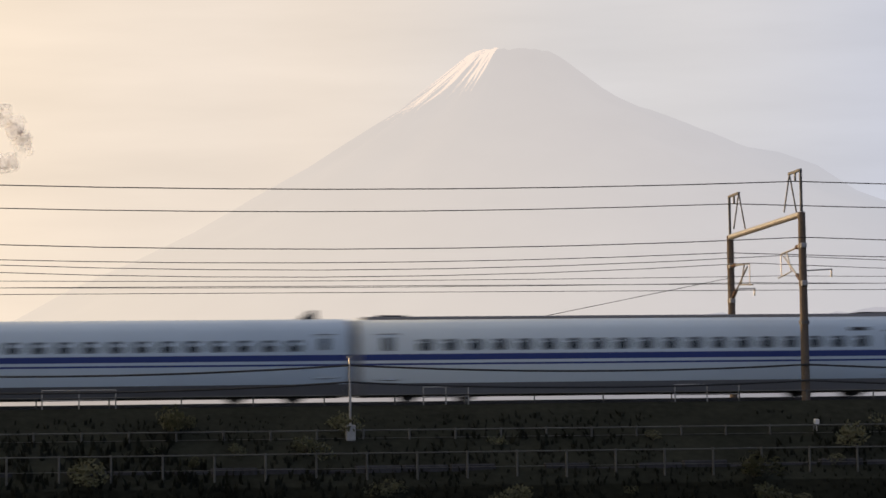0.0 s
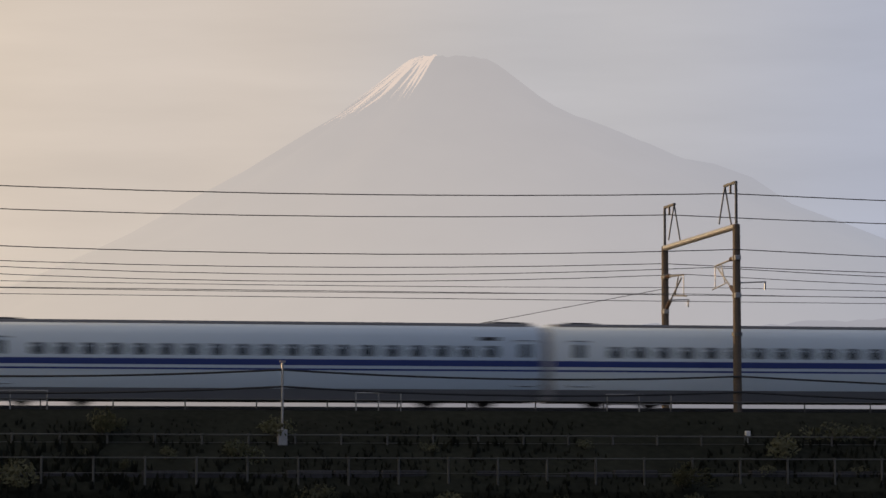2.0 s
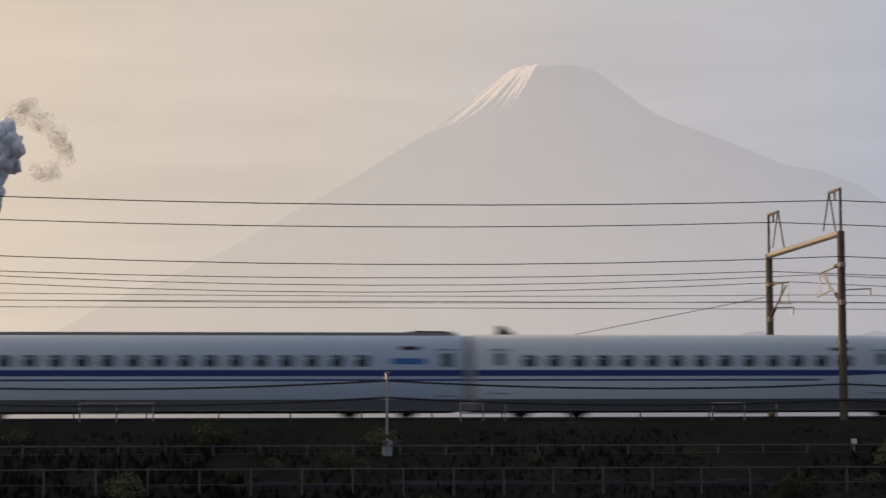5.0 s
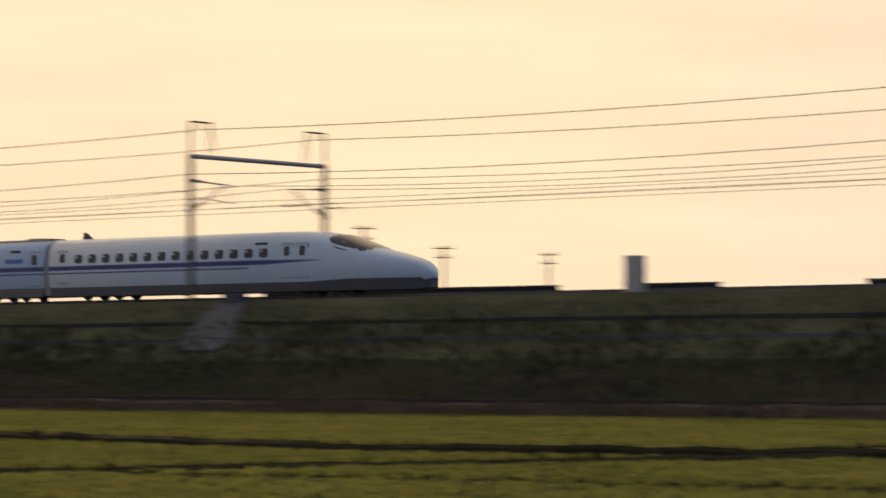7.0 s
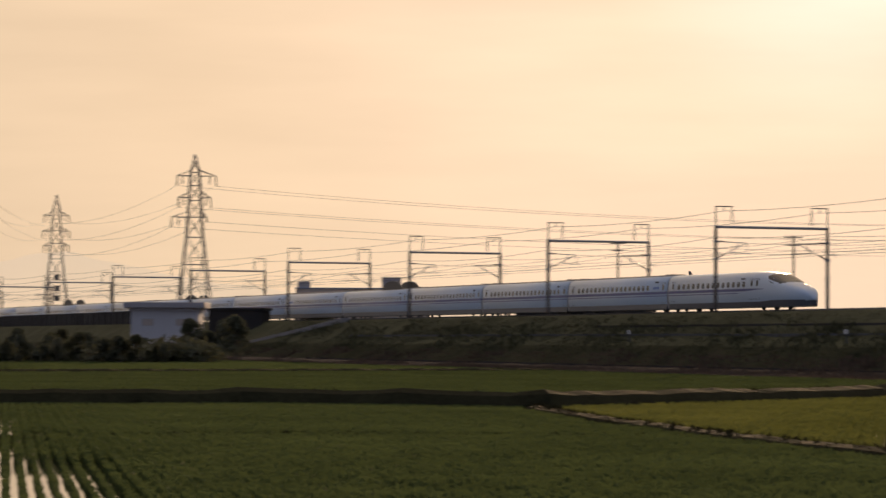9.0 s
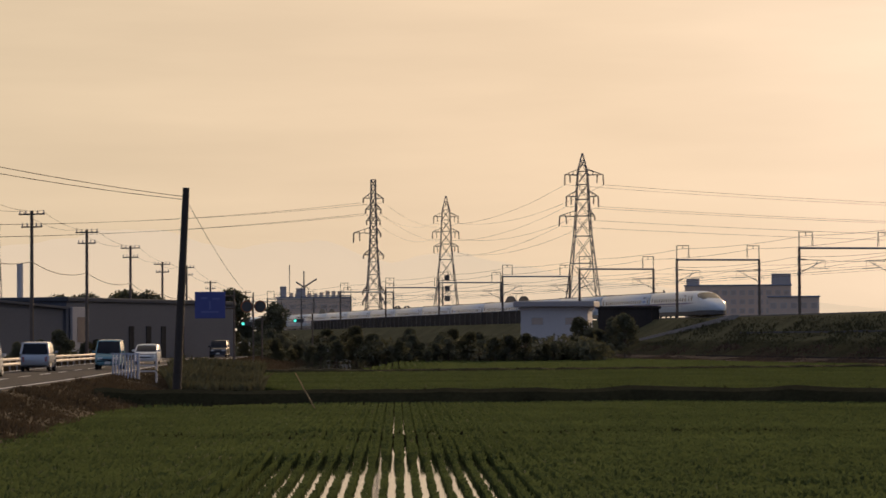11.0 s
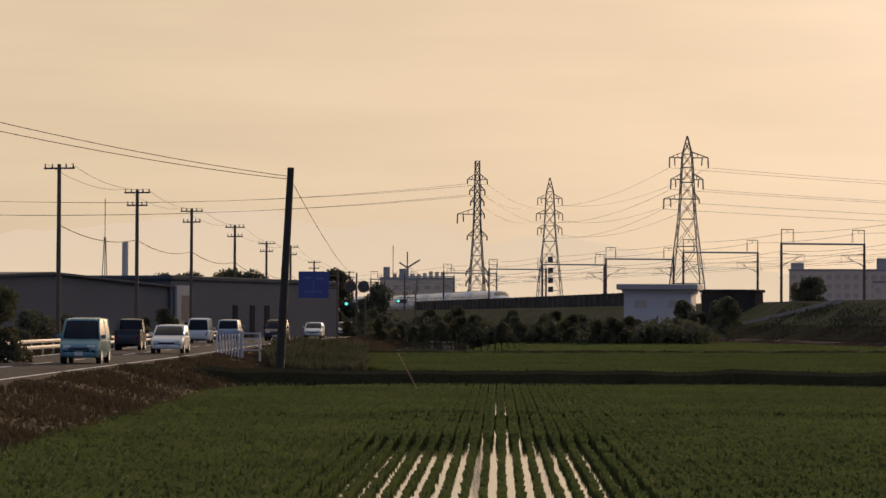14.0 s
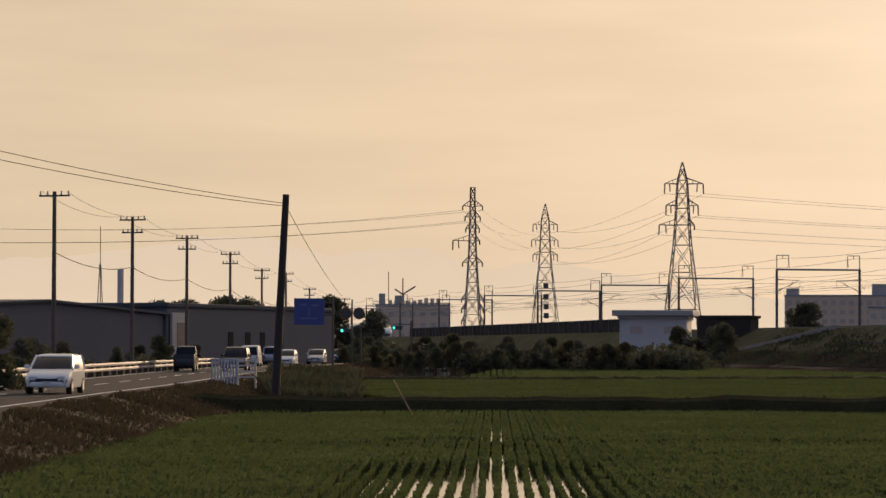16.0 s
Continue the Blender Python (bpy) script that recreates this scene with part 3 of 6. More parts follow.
def build_line():
    base = build_gantry()
    xs = list(MASTS)
    while len(xs) < 24:
        xs.append(xs[-1] - 48.0)
    xs = [xs[0] + 95, xs[0] + 45] + xs
    for i, x in enumerate(xs):
        m = pose(x, NEAR_Y, 5.8 + rise(x))
        if i == 0:
            base.matrix_basis = m
        else:
            copy_thing(base, m)

    def wire(name, label, y, z, sag, r, offset=0.0):
        pts = []
        for a, b in zip(xs[:-1], xs[1:]):
            n = 8
            for k in range(n):
                u = k / n
                x = a + (b - a) * u
                pts.append((x, y, z + rise(x) - sag * 4 * u * (1 - u)))
        s = Shape().path(pts, r, 4)
        return tagged(part(name, s, M_WIRE), label, "wire", "overhead wires")
    wire("feeder_wire", "grey feeder wire slung along the gantry tops", NEAR_Y + 0.85, TOP - 0.47, 0.35, 0.022)
    wire("feeder_wire", "grey feeder wire slung along the gantry tops", FAR_Y - 0.85, TOP - 0.47, 0.35, 0.022)
    wire("feeder_wire", "grey feeder wire on the masts", NEAR_Y - 0.17, TOP - 3.0, 0.45, 0.02)
    wire("feeder_wire", "grey feeder wire on the masts", FAR_Y + 0.17, TOP - 2.7, 0.4, 0.018)
    for y in GAUGE_Y:
        wire("messenger_wire", "thin messenger wire above the track", y, RAIL + 6.3, 0.55, 0.016)
        wire("auxiliary_wire", "thin auxiliary wire above the track", y, RAIL + 5.4, 0.12, 0.013)
        wire("contact_wire", "thin contact wire above the track", y, RAIL + 5.05, 0.0, 0.014)


build_line()


def build_wires_low():
    def cable(label, pts, r=0.045):
        out = []
        for (a, b) in zip(pts[:-1], pts[1:]):
            a, b = Vector(a), Vector(b)
            n = 14
            for k in range(n):
                u = k / n
                p = a.lerp(b, u)
                p.z -= 4 * u * (1 - u) * (b - a).length * 0.012
                out.append(p)
        out.append(Vector(pts[-1]))
        return tagged(part("cable", Shape().path(out, r, 6), M_CABLE), label, "cable", "low cables by the line")
    c0 = MASTS[1]
    for dz in (0.0, -0.68):
        pts = [(80.6, 119.2, 7.5 + dz), (MASTS[0], 119.2, 7.5 + dz), (15.2, 114.8, 7.45 + dz), (c0, 119.2, 7.42 + dz), (-12.0, 118.0, 6.3 + dz * 0.4)]
        cable("thick black cable sagging between masts and a low post", pts)
    a, b = Vector((MASTS[0], FAR_Y, 12.1)), Vector((6.0, FAR_Y, 6.8))
    tagged(part("guy_wire", Shape().path([a, a.lerp(b, 0.5) - Vector((0, 0, 0.25)), b], 0.014, 4), M_WIRE), "thin guy wire from a mast down to the track bed", "wire")


build_wires_low()


# ---- small things on the embankment ----
def bank_z(y):
    return float(np.interp(y, [q for q, _ in BANK], [q for _, q in BANK]))


def lineside():
    # concrete aprons below the masts
    for x, off in zip(MASTS[2:6], (2.9, 5.4, 7.0, 8.0)):
        th = thing("concrete_apron", "pale concrete apron on the slope below a mast", "apron", "aprons below the masts")
        s = Shape()
        rings = []
        xm = x + off
        for y, w, lean in ((116.7, 0.9, 0.0), (115.2, 1.25, 0.45), (113.8, 1.6, 0.9), (112.7, 1.7, 1.25), (112.2, 1.2, 1.4)):
            z = bank_z(y) + rise(x) * 0.7
            xl = xm + lean
            rings.append([(xl - w, y, z - 0.3), (xl + w, y, z - 0.3), (xl + w, y, z + 0.2), (xl - w, y, z + 0.2)])
        part("slab", s.loft(rings), M_CONC, th)
        part("footing", Shape().box(xm - 0.6, 116.5, 5.2, xm + 0.6, 117.2, 6.2 + rise(x), bevel=0.05), M_CONC, th)
    # steps up the slope where the line passes the fields
    th = thing("slope_steps", "narrow pale concrete steps climbing the embankment", "steps")
    for i in range(48):
        u = i / 47
        x, y = -366.0 + 23.5 * u, 112.0 + 5.0 * u
        z = bank_z(y) + rise(x) * 0.7
        part("step", Shape().box(x - 0.32, y - 0.55, z - 0.35, x + 0.32, y + 0.3, z + 0.22), M_PATH, th)
    # cable troughs and a kerb at the foot
    def run(name, label, y, z, h, x0, x1, m_):
        s = Shape()
        n = 80
        rings = []
        for i in range(n + 1):
            x = x0 + (x1 - x0) * i / n
            zz = z + 0.06 * noise.noise((x * 0.2, y, 0)) + rise(x) * z / 6
            rings.append([(x, y, zz - 0.3), (x, y + 0.3, zz - 0.3), (x, y + 0.3, zz + h), (x, y, zz + h)])
        tagged(part(name, s.loft(rings), m_), label, "trough", kind="structure")
    run("cable_trough", "grey concrete cable trough running along the slope", 113.2, 3.62, 0.1, -330, GAP[0] - 3, M_CONC)
    run("cable_trough", "grey concrete cable trough high on the slope", 114.8, 4.55, 0.08, -260, -60, M_DARKC)
    run("foot_kerb", "low stained concrete kerb at the embankment foot", 107.6, 0.5, 0.18, -330, -24, M_DARKC)
    # small white marker posts
    for x, y in ((-149.7, 112.1), (-126.6, 112.1), (-30.2, 112.0), (-204, 112.1), (-246, 112.1)):
        z = bank_z(y)
        th = thing("marker_post", "small white painted marker post on the slope", "marker post", "marker posts", m=Matrix.Translation((x, y, z)))
        part("post", Shape().box(-0.05, -0.05, -0.3, 0.05, 0.05, 0.6), M_CONC, th)
        part("plate", Shape().box(-0.24, -0.08, 0.55, 0.24, -0.04, 0.92, bevel=0.015), mat("white_marker_paint", (0.6, 0.6, 0.6), 0.6, vary=0.15), th)
    # equipment cabinet and low barriers at the top
    th = thing("equipment_cabinet", "tall grey metal equipment cabinet beside the track", "cabinet", m=Matrix.Translation((-76.1, 118.6, 5.7)))
    part("body", Shape().box(-0.45, -0.3, 0, 0.45, 0.3, 1.85, bevel=0.03), M_STEEL, th)
    part("door", Shape().box(-0.4, -0.33, 0.12, 0.4, -0.302, 1.7, bevel=0.01), M_STEEL, th)
    part("plinth", Shape().box(-0.6, -0.45, -0.2, 0.6, 0.45, 0.004), M_CONC, th)
    for x0, x1 in ((-112, -90.5), (-71, -50), (-86, -80)):
        th = thing("low_barrier", "dark low barrier wall beyond the far track", "barrier", "low barriers")
        part("panel", Shape().box(x0, 133.0, 5.5, x1, 133.2, 6.5, bevel=0.03), M_DARKC, th)
        part("coping", Shape().box(x0 - 0.05, 132.92, 6.5, x1 + 0.05, 133.28, 6.59), M_CONC, th)
    th = thing("noise_barrier", "long dark noise barrier along the distant track", "barrier")
    for i in range(48):
        x = -456 - i * 4.0
        z = 5.6 + rise(x)
        part("panel", Shape().box(x - 3.92, 118.9, z, x, 119.04, z + 2.45 - 0.004 * i), M_DARKC, th)
        part("post", Shape().box(x - 0.08, 118.78, z - 0.2, x + 0.08, 118.9, z + 2.55 - 0.004 * i), M_DSTEEL, th)
    for x0, x1 in ((18.8, 20.7), (29.6, 32.4), (3.0, 6.0)):
        th = thing("platform_railing", "small pipe railing beside the track", "railing", "small railings", m=Matrix.Translation((x0, 118.6, 5.7)))
        for q in (0.0, (x1 - x0) * 0.5, x1 - x0):
            part("post", Shape().tube((q, 0, 0), (q, 0, 0.98), 0.03, n=6), M_STEEL, th)
        part("rail", Shape().tube((-0.03, 0, 0.96), (x1 - x0 + 0.03, 0, 0.96), 0.03, n=6), M_STEEL, th)
        part("rail", Shape().tube((-0.03, 0, 0.55), (x1 - x0 + 0.03, 0, 0.55), 0.025, n=6), M_STEEL, th)
    th = thing("lamp_box", "small white box on a short stake", "box", m=Matrix.Translation((34.7, 115.0, bank_z(115.0))))
    part("stake", Shape().tube((0, 0, -0.2), (0, 0, 0.4), 0.03, n=6), M_STEEL, th)
    part("box", Shape().box(-0.1, -0.1, 0.3, 0.1, 0.1, 0.52, bevel=0.02), mat("white_marker_paint", (0.6, 0.6, 0.6), 0.6, vary=0.15), th)
    # weathered block facing between the fences
    M_BLOCK = mat("grey_block", (0.05, 0.05, 0.055), 0.9, vary=0.45, scale=0.6, fine=6, bump=0.4, spec=0.05)
    rnd = random.Random(6)
    wall = tagged(new("retaining_wall"), "low stained concrete block wall between the fences", "wall", kind="structure")
    for i in range(34):
        x = -2 + i * 1.9
        h = rnd.uniform(0.35, 0.6)
        part("block", Shape().box(x, 112.45 + rnd.uniform(0, 0.15), 2.5, x + 1.8, 113.3, 2.85 + h, bevel=0.05), M_BLOCK, wall)


lineside()


# ---- fields ----
def build_fields():
    """Flooded rice fields between low grassy bunds."""
    def field(name, pts, z, material, label):
        s = Shape().add([(x, y, z) for x, y in pts], [tuple(range(len(pts)))])
        return tagged(part(name, s, material), label, "rice field", "rice fields", kind="structure")
    field("paddy_water", [(-420, -60), (-30, -60), (150, 20), (150, 96), (-420, 96)], -0.04, M_WATER, "shallow muddy water of the flooded rice fields")

    def bund(pts, w=0.9, h=0.3):
        pts = [Vector((*p, 0)) for p in pts]
        fine = []
        for a, b in zip(pts[:-1], pts[1:]):
            n = max(1, int((b - a).length / 1.2))
            fine += [a.lerp(b, k / n) for k in range(n)]
        fine.append(pts[-1])
        rings = []
        for i, p in enumerate(fine):
            d = (fine[min(i + 1, len(fine) - 1)] - fine[max(i - 1, 0)]).normalized()
            s = Vector((-d.y, d.x, 0))
            j = 1 + 0.2 * noise.noise(p * 0.7)
            hh = h * (1 + 0.25 * noise.noise(p * 1.3))
            rings.append([p - s * w * j + Vector((0, 0, -0.12)), p - s * w * 0.45 * j + Vector((0, 0, hh * 0.8)), p + Vector((0, 0, hh)), p + s * w * 0.45 * j + Vector((0, 0, hh * 0.8)), p + s * w * j + Vector((0, 0, -0.12))])
        ob = part("bund", Shape().loft(rings, close=False, caps=False), M_BUND)
        tagged(ob, "low dark grassy earth bund between rice fields", "bund", "bunds", kind="structure")
    for b in BUNDS:
        bund(*b)


BUNDS = [
    ([(-211, 30), (-216, 60), (-222, 94)], 1.2, 0.5),
    ([(-120, 12), (-117, 22), (-115.5, 36), (-107, 45), (-114.5, 57), (-132, 82), (-142, 94)], 1.6, 0.75),
    ([(-79, 4), (-78, 14), (-77.5, 25), (-73, 35.5)], 0.3, 0.14),
    ([(-107, 45), (-102.5, 42.8), (-87, 38.8), (-69, 35.3), (-59, 33.8), (-52, 32.5), (-43.5, 30.6), (-30, 29.3), (-15, 27)], 0.75, 0.32),
    ([(-124, 72), (-104, 69.2), (-85, 66.4), (-71, 65), (-59, 63.2), (-49, 61), (-42, 61.6), (-34, 63), (-12, 66)], 0.6, 0.42),
    ([(-53, 32.6), (-50.3, 37.7), (-46.7, 43.8), (-42, 52), (-34, 63), (-12, 84)], 0.8, 0.32),
    ([(-45, 46.5), (-33, 47.6), (-12, 50)], 0.5, 0.25),
    ([(-36, 63), (-35.2, 76), (-33.8, 84), (-31, 95)], 0.5, 0.36),
]
SEGMENTS = [(p, q, w) for pts, w, h in BUNDS for p, q in zip(pts[:-1], pts[1:])]


def on_bund(x, y, room):
    for (x0, y0), (x1, y1), w in SEGMENTS:
        k = w + room
        if x < min(x0, x1) - k or x > max(x0, x1) + k or y < min(y0, y1) - k or y > max(y0, y1) + k:
            continue
        dx, dy = x1 - x0, y1 - y0
        u = min(1.0, max(0.0, ((x - x0) * dx + (y - y0) * dy) / (dx * dx + dy * dy)))
        if (x - x0 - u * dx) ** 2 + (y - y0 - u * dy) ** 2 < (w + room) ** 2:
            return True
    return False


build_fields()


def inside(x, y, poly):
    c = False
    for (x0, y0), (x1, y1) in zip(poly, poly[1:] + poly[:1]):
        if (y0 > y) != (y1 > y) and x < (x1 - x0) * (y - y0) / (y1 - y0) + x0:
            c = not c
    return c


def build_rice(label, poly, heading, row, step, tall, wide, seed, material=None):
    """One field's rows of young shoots."""
    rnd = random.Random(seed)
    ca, sa = math.cos(radians(heading)), math.sin(radians(heading))
    uv = [(x * ca + y * sa, -x * sa + y * ca) for x, y in poly]
    verts, faces = [], []
    r = min(v for _, v in uv)
    while r < max(v for _, v in uv):
        u = min(q for q, _ in uv)
        while u < max(q for q, _ in uv):
            x, y = u * ca - r * sa, u * sa + r * ca
            u += step * (0.75 + 0.5 * rnd.random())
            if not inside(x, y, poly) or rnd.random() < 0.04 + 0.25 * max(0, noise.noise((x * 0.07, y * 0.07, seed))):
                continue
            if on_bund(x, y, -0.3 + 0.35 * max(0.0, noise.noise((x * 0.11, y * 0.11, 8)))):
                continue
            a = rnd.random() * 3.14
            x += rnd.uniform(-0.04, 0.04)
            y += rnd.uniform(-0.04, 0.04)
            # a strip of stunted shoots where the water shows
            low = 1.0
            if seed == 11:
                side = min(1.0, max(0.0, min(r + 2.6 + 0.3 * noise.noise((u * 0.6, 1, 1)), 3.5 - r) / 0.7))
                end = min(1.0, max(0.0, (66.8 + 2.2 * noise.noise((r * 2.3, 4, 4)) - u) / 2.5))
                far = 1.0 if 81.0 < u < 83.2 and noise.noise((r * 5.1, 2, 7)) > -0.1 else 0.0
                low = 1.0 - max(side * end * (0.62 + 0.16 * noise.noise((r * 7.7, 0, 0))), side * far * 0.82)
            for q in (a, a + 1.3):
                h = tall * (0.6 + 0.7 * rnd.random()) * low
                dx, dy = math.cos(q) * wide * (0.15 + 0.85 * low), math.sin(q) * wide * (0.15 + 0.85 * low)
                o = len(verts)
                verts += [(x - dx * 0.35, y - dy * 0.35, -0.06), (x + dx * 0.35, y + dy * 0.35, -0.06), (x + dx, y + dy, h), (x + dx * 0.1, y + dy * 0.1, h * 0.75), (x - dx, y - dy, h * 0.95)]
                faces.append((o, o + 1, o + 2, o + 3, o + 4))
        r += row
    me = bpy.data.meshes.new("rice_shoots")
    me.from_pydata(verts, [], faces)
    me.materials.append(material or M_RICE)
    tagged(new("rice_shoots", me), label, "rice plants", kind="stuff")


build_rice("straight rows of young green rice in shallow water", [(-38, -6), (-25, 20), (-30, 29), (-43.5, 30.3), (-52, 32.2), (-69, 35), (-87, 38.4), (-103, 42.4), (-107, 44), (-115, 36), (-116, 21), (-106, 10), (-80, 3)], 167.9, 0.31, 0.15, 0.22, 0.115, 11)
build_rice("dense young green rice beyond the bund", [(-121, 24), (-119, 36), (-110, 45), (-117, 57), (-134, 80), (-150, 95), (-221, 95), (-213, 34), (-160, 26)], 120, 0.42, 0.3, 0.32, 0.18, 12)
build_rice("dense green rice strip at the embankment foot", [(-224, 45), (-226, 95), (-330, 95), (-330, 72)], 167.9, 0.6, 0.5, 0.35, 0.22, 13)
build_rice("bright green rice beside the embankment", [(-20, 66), (-34, 64), (-42, 62.4), (-49, 62), (-59, 64), (-71, 65.8), (-85, 67.2), (-104, 70), (-124, 73), (-140, 95), (-138, 95.4), (10, 95.4), (10, 70)], 150, 0.42, 0.3, 0.3, 0.18, 14, M_RICE2)
build_rice("bright green rice between two bunds", [(-107.5, 46), (-115.5, 57), (-126, 71.3), (-104, 68.4), (-85, 65.6), (-71, 64.2), (-59, 62.4), (-49, 60.2), (-36, 61), (-43, 51), (-48, 43), (-53.5, 33.5), (-69, 36), (-87, 39.6), (-102, 43.6)], 150, 0.36, 0.24, 0.26, 0.14, 15, M_RICE2)
build_rice("young rice beside a bund", [(-52, 33), (-49.6, 37.7), (-46, 43.8), (-41.4, 52), (-33, 62.6), (-15, 64), (-8, 40), (-16, 28), (-30, 30), (-43.5, 31.4)], 150, 0.36, 0.24, 0.26, 0.14, 16, M_RICE2)


def tufts(label, spots, material, size, seed):
    """Grass blades at the given spots."""
    rnd = random.Random(seed)
    vs, fs = [], []
    for x, y, z, k in spots:
        for _ in range(3):
            a = rnd.random() * 6.28
            w, h = size * 0.22 * k, size * (0.5 + 0.8 * rnd.random()) * k
            lx, ly = rnd.gauss(0, 0.35) * h, rnd.gauss(0, 0.35) * h
            dx, dy = math.cos(a) * w, math.sin(a) * w
            o = len(vs)
            vs += [(x - dx, y - dy, z - 0.05), (x + dx, y + dy, z - 0.05), (x + dx * 0.6 + lx * 0.6, y + dy * 0.6 + ly * 0.6, z + h * 0.65), (x + lx, y + ly, z + h), (x - dx * 0.6 + lx * 0.5, y - dy * 0.6 + ly * 0.5, z + h * 0.6)]
            fs.append((o, o + 1, o + 2, o + 3, o + 4))
    me = bpy.data.meshes.new("grass_tufts")
    me.from_pydata(vs, [], fs)
    me.materials.append(material)
    tagged(new("grass_tufts", me), label, "grass", kind="stuff")


def grow():
    rnd = random.Random(77)
    by, bz = [q for q, _ in BANK], [q for _, q in BANK]
    up, low, east = [], [], []
    for _ in range(56000):
        x = 60 - 420 * rnd.random() ** 1.1
        y = rnd.uniform(96.5, 116.4)
        if GAP[0] - 1.5 < x < GAP[1] + 1.5 or noise.noise((x * 0.15, y * 0.3, 9)) < -0.35:
            continue
        z = float(np.interp(y, by, bz)) + rise(x) * 0.5
        k = 0.6 + 0.9 * max(0, noise.noise((x * 0.1, y * 0.2, 4)) + 0.4)
        if y > 115.0:
            k *= 0.55
        if x > -18:
            east.append((x, y, z, k))
            continue
        (up if y > 110 + 1.2 * noise.noise((x * 0.1, 0, 0)) else low).append((x, y, z, k))
    tufts("dark green rough grass on the embankment", up, M_GRASS2, 0.3, 1)
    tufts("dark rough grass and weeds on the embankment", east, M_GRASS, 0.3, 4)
    tufts("dry brown weeds at the embankment foot", low, M_BROWN, 0.34, 2)
    sp = []
    for pts, w, h in BUNDS:
        for (x0, y0), (x1, y1) in zip(pts[:-1], pts[1:]):
            n = int(math.dist((x0, y0), (x1, y1)) * 22)
            for i in range(n):
                u = rnd.random()
                o = rnd.uniform(-0.8, 0.8) * w
                d = math.dist((x0, y0), (x1, y1))
                nx, ny = -(y1 - y0) / d, (x1 - x0) / d
                sp.append((x0 + (x1 - x0) * u + nx * o, y0 + (y1 - y0) * u + ny * o, h * (1 - abs(o / w)) * 0.9, 0.4 + 0.5 * rnd.random()))
    tufts("short dark grass on the bunds", sp, M_BUND, 0.2, 3)


grow()


# ---- far backdrop ----
def ring_at(az, r, z=0.0):
    a = radians(az)
    return Vector((-math.sin(a) * r, math.cos(a) * r, z))


# Mountain carries painted haze, its snow streaks painted sunlight, both as emission.
M_FUJI = painted_haze_mat("hazy_mountain", (0.63, 0.547, 0.473), (0.403, 0.418, 0.482), 150, 1250, 0.95, 240, 560)
M_SNOW = painted_haze_mat("hazy_sunlit_snow", (0.86, 0.68, 0.55), (0.57, 0.50, 0.48), 150, 1250, 1.1, 300, 560)
# Hills glow in sky-like haze colours; foothills are painted brighter up to their ridge.
M_HILL = painted_haze_mat("hazy_hills", (0.84, 0.66, 0.45), (0.89, 0.68, 0.445), -4300, -3900, 0.98, 40, 150)
M_HILL2 = painted_haze_mat("hazy_blue_hills", (0.48, 0.405, 0.35), (0.23, 0.225, 0.25), -250, 520, 1.65, 60, 140)
FUJI_AZ, FUJI_R = -10.9, 3800.0


def fuji_height(dx, dy):
    r = math.degrees(math.hypot(dx, dy) / FUJI_R)
    el = float(np.interp(r, [0, 0.35, 0.8, 1.0, 1.3, 1.8, 2.43, 3.44, 4.56, 6.3, 7.4, 10, 13, 17], [8.36, 8.36, 8.47, 8.35, 8.1, 7.7, 7.22, 6.6, 5.93, 5.02, 4.46, 3.1, 1.6, 0.0]))
    if dx > 0:
        # the eastern flank falls away more gently
        el += float(np.interp(r, [0, 2, 3.28, 4.4, 5.4, 6.64, 8.1, 12, 17], [0, 0, 0.34, 0.5, 0.5, 0.68, 0.9, 1.0, 0.4])) * (dx / math.hypot(dx, dy)) ** 2
    z = math.tan(radians(el)) * FUJI_R
    ang = math.atan2(dy, dx)
    z += noise.fractal((math.cos(ang) * 5, math.sin(ang) * 5, r * 0.25), 0.9, 2.1, 4) * min(r, 4) * 3.2
    # shoulder on the eastern flank
    b = Vector((dx - 375, dy + 60)).length
    z += 26 * math.exp(-(b / 60) ** 2)
    return z


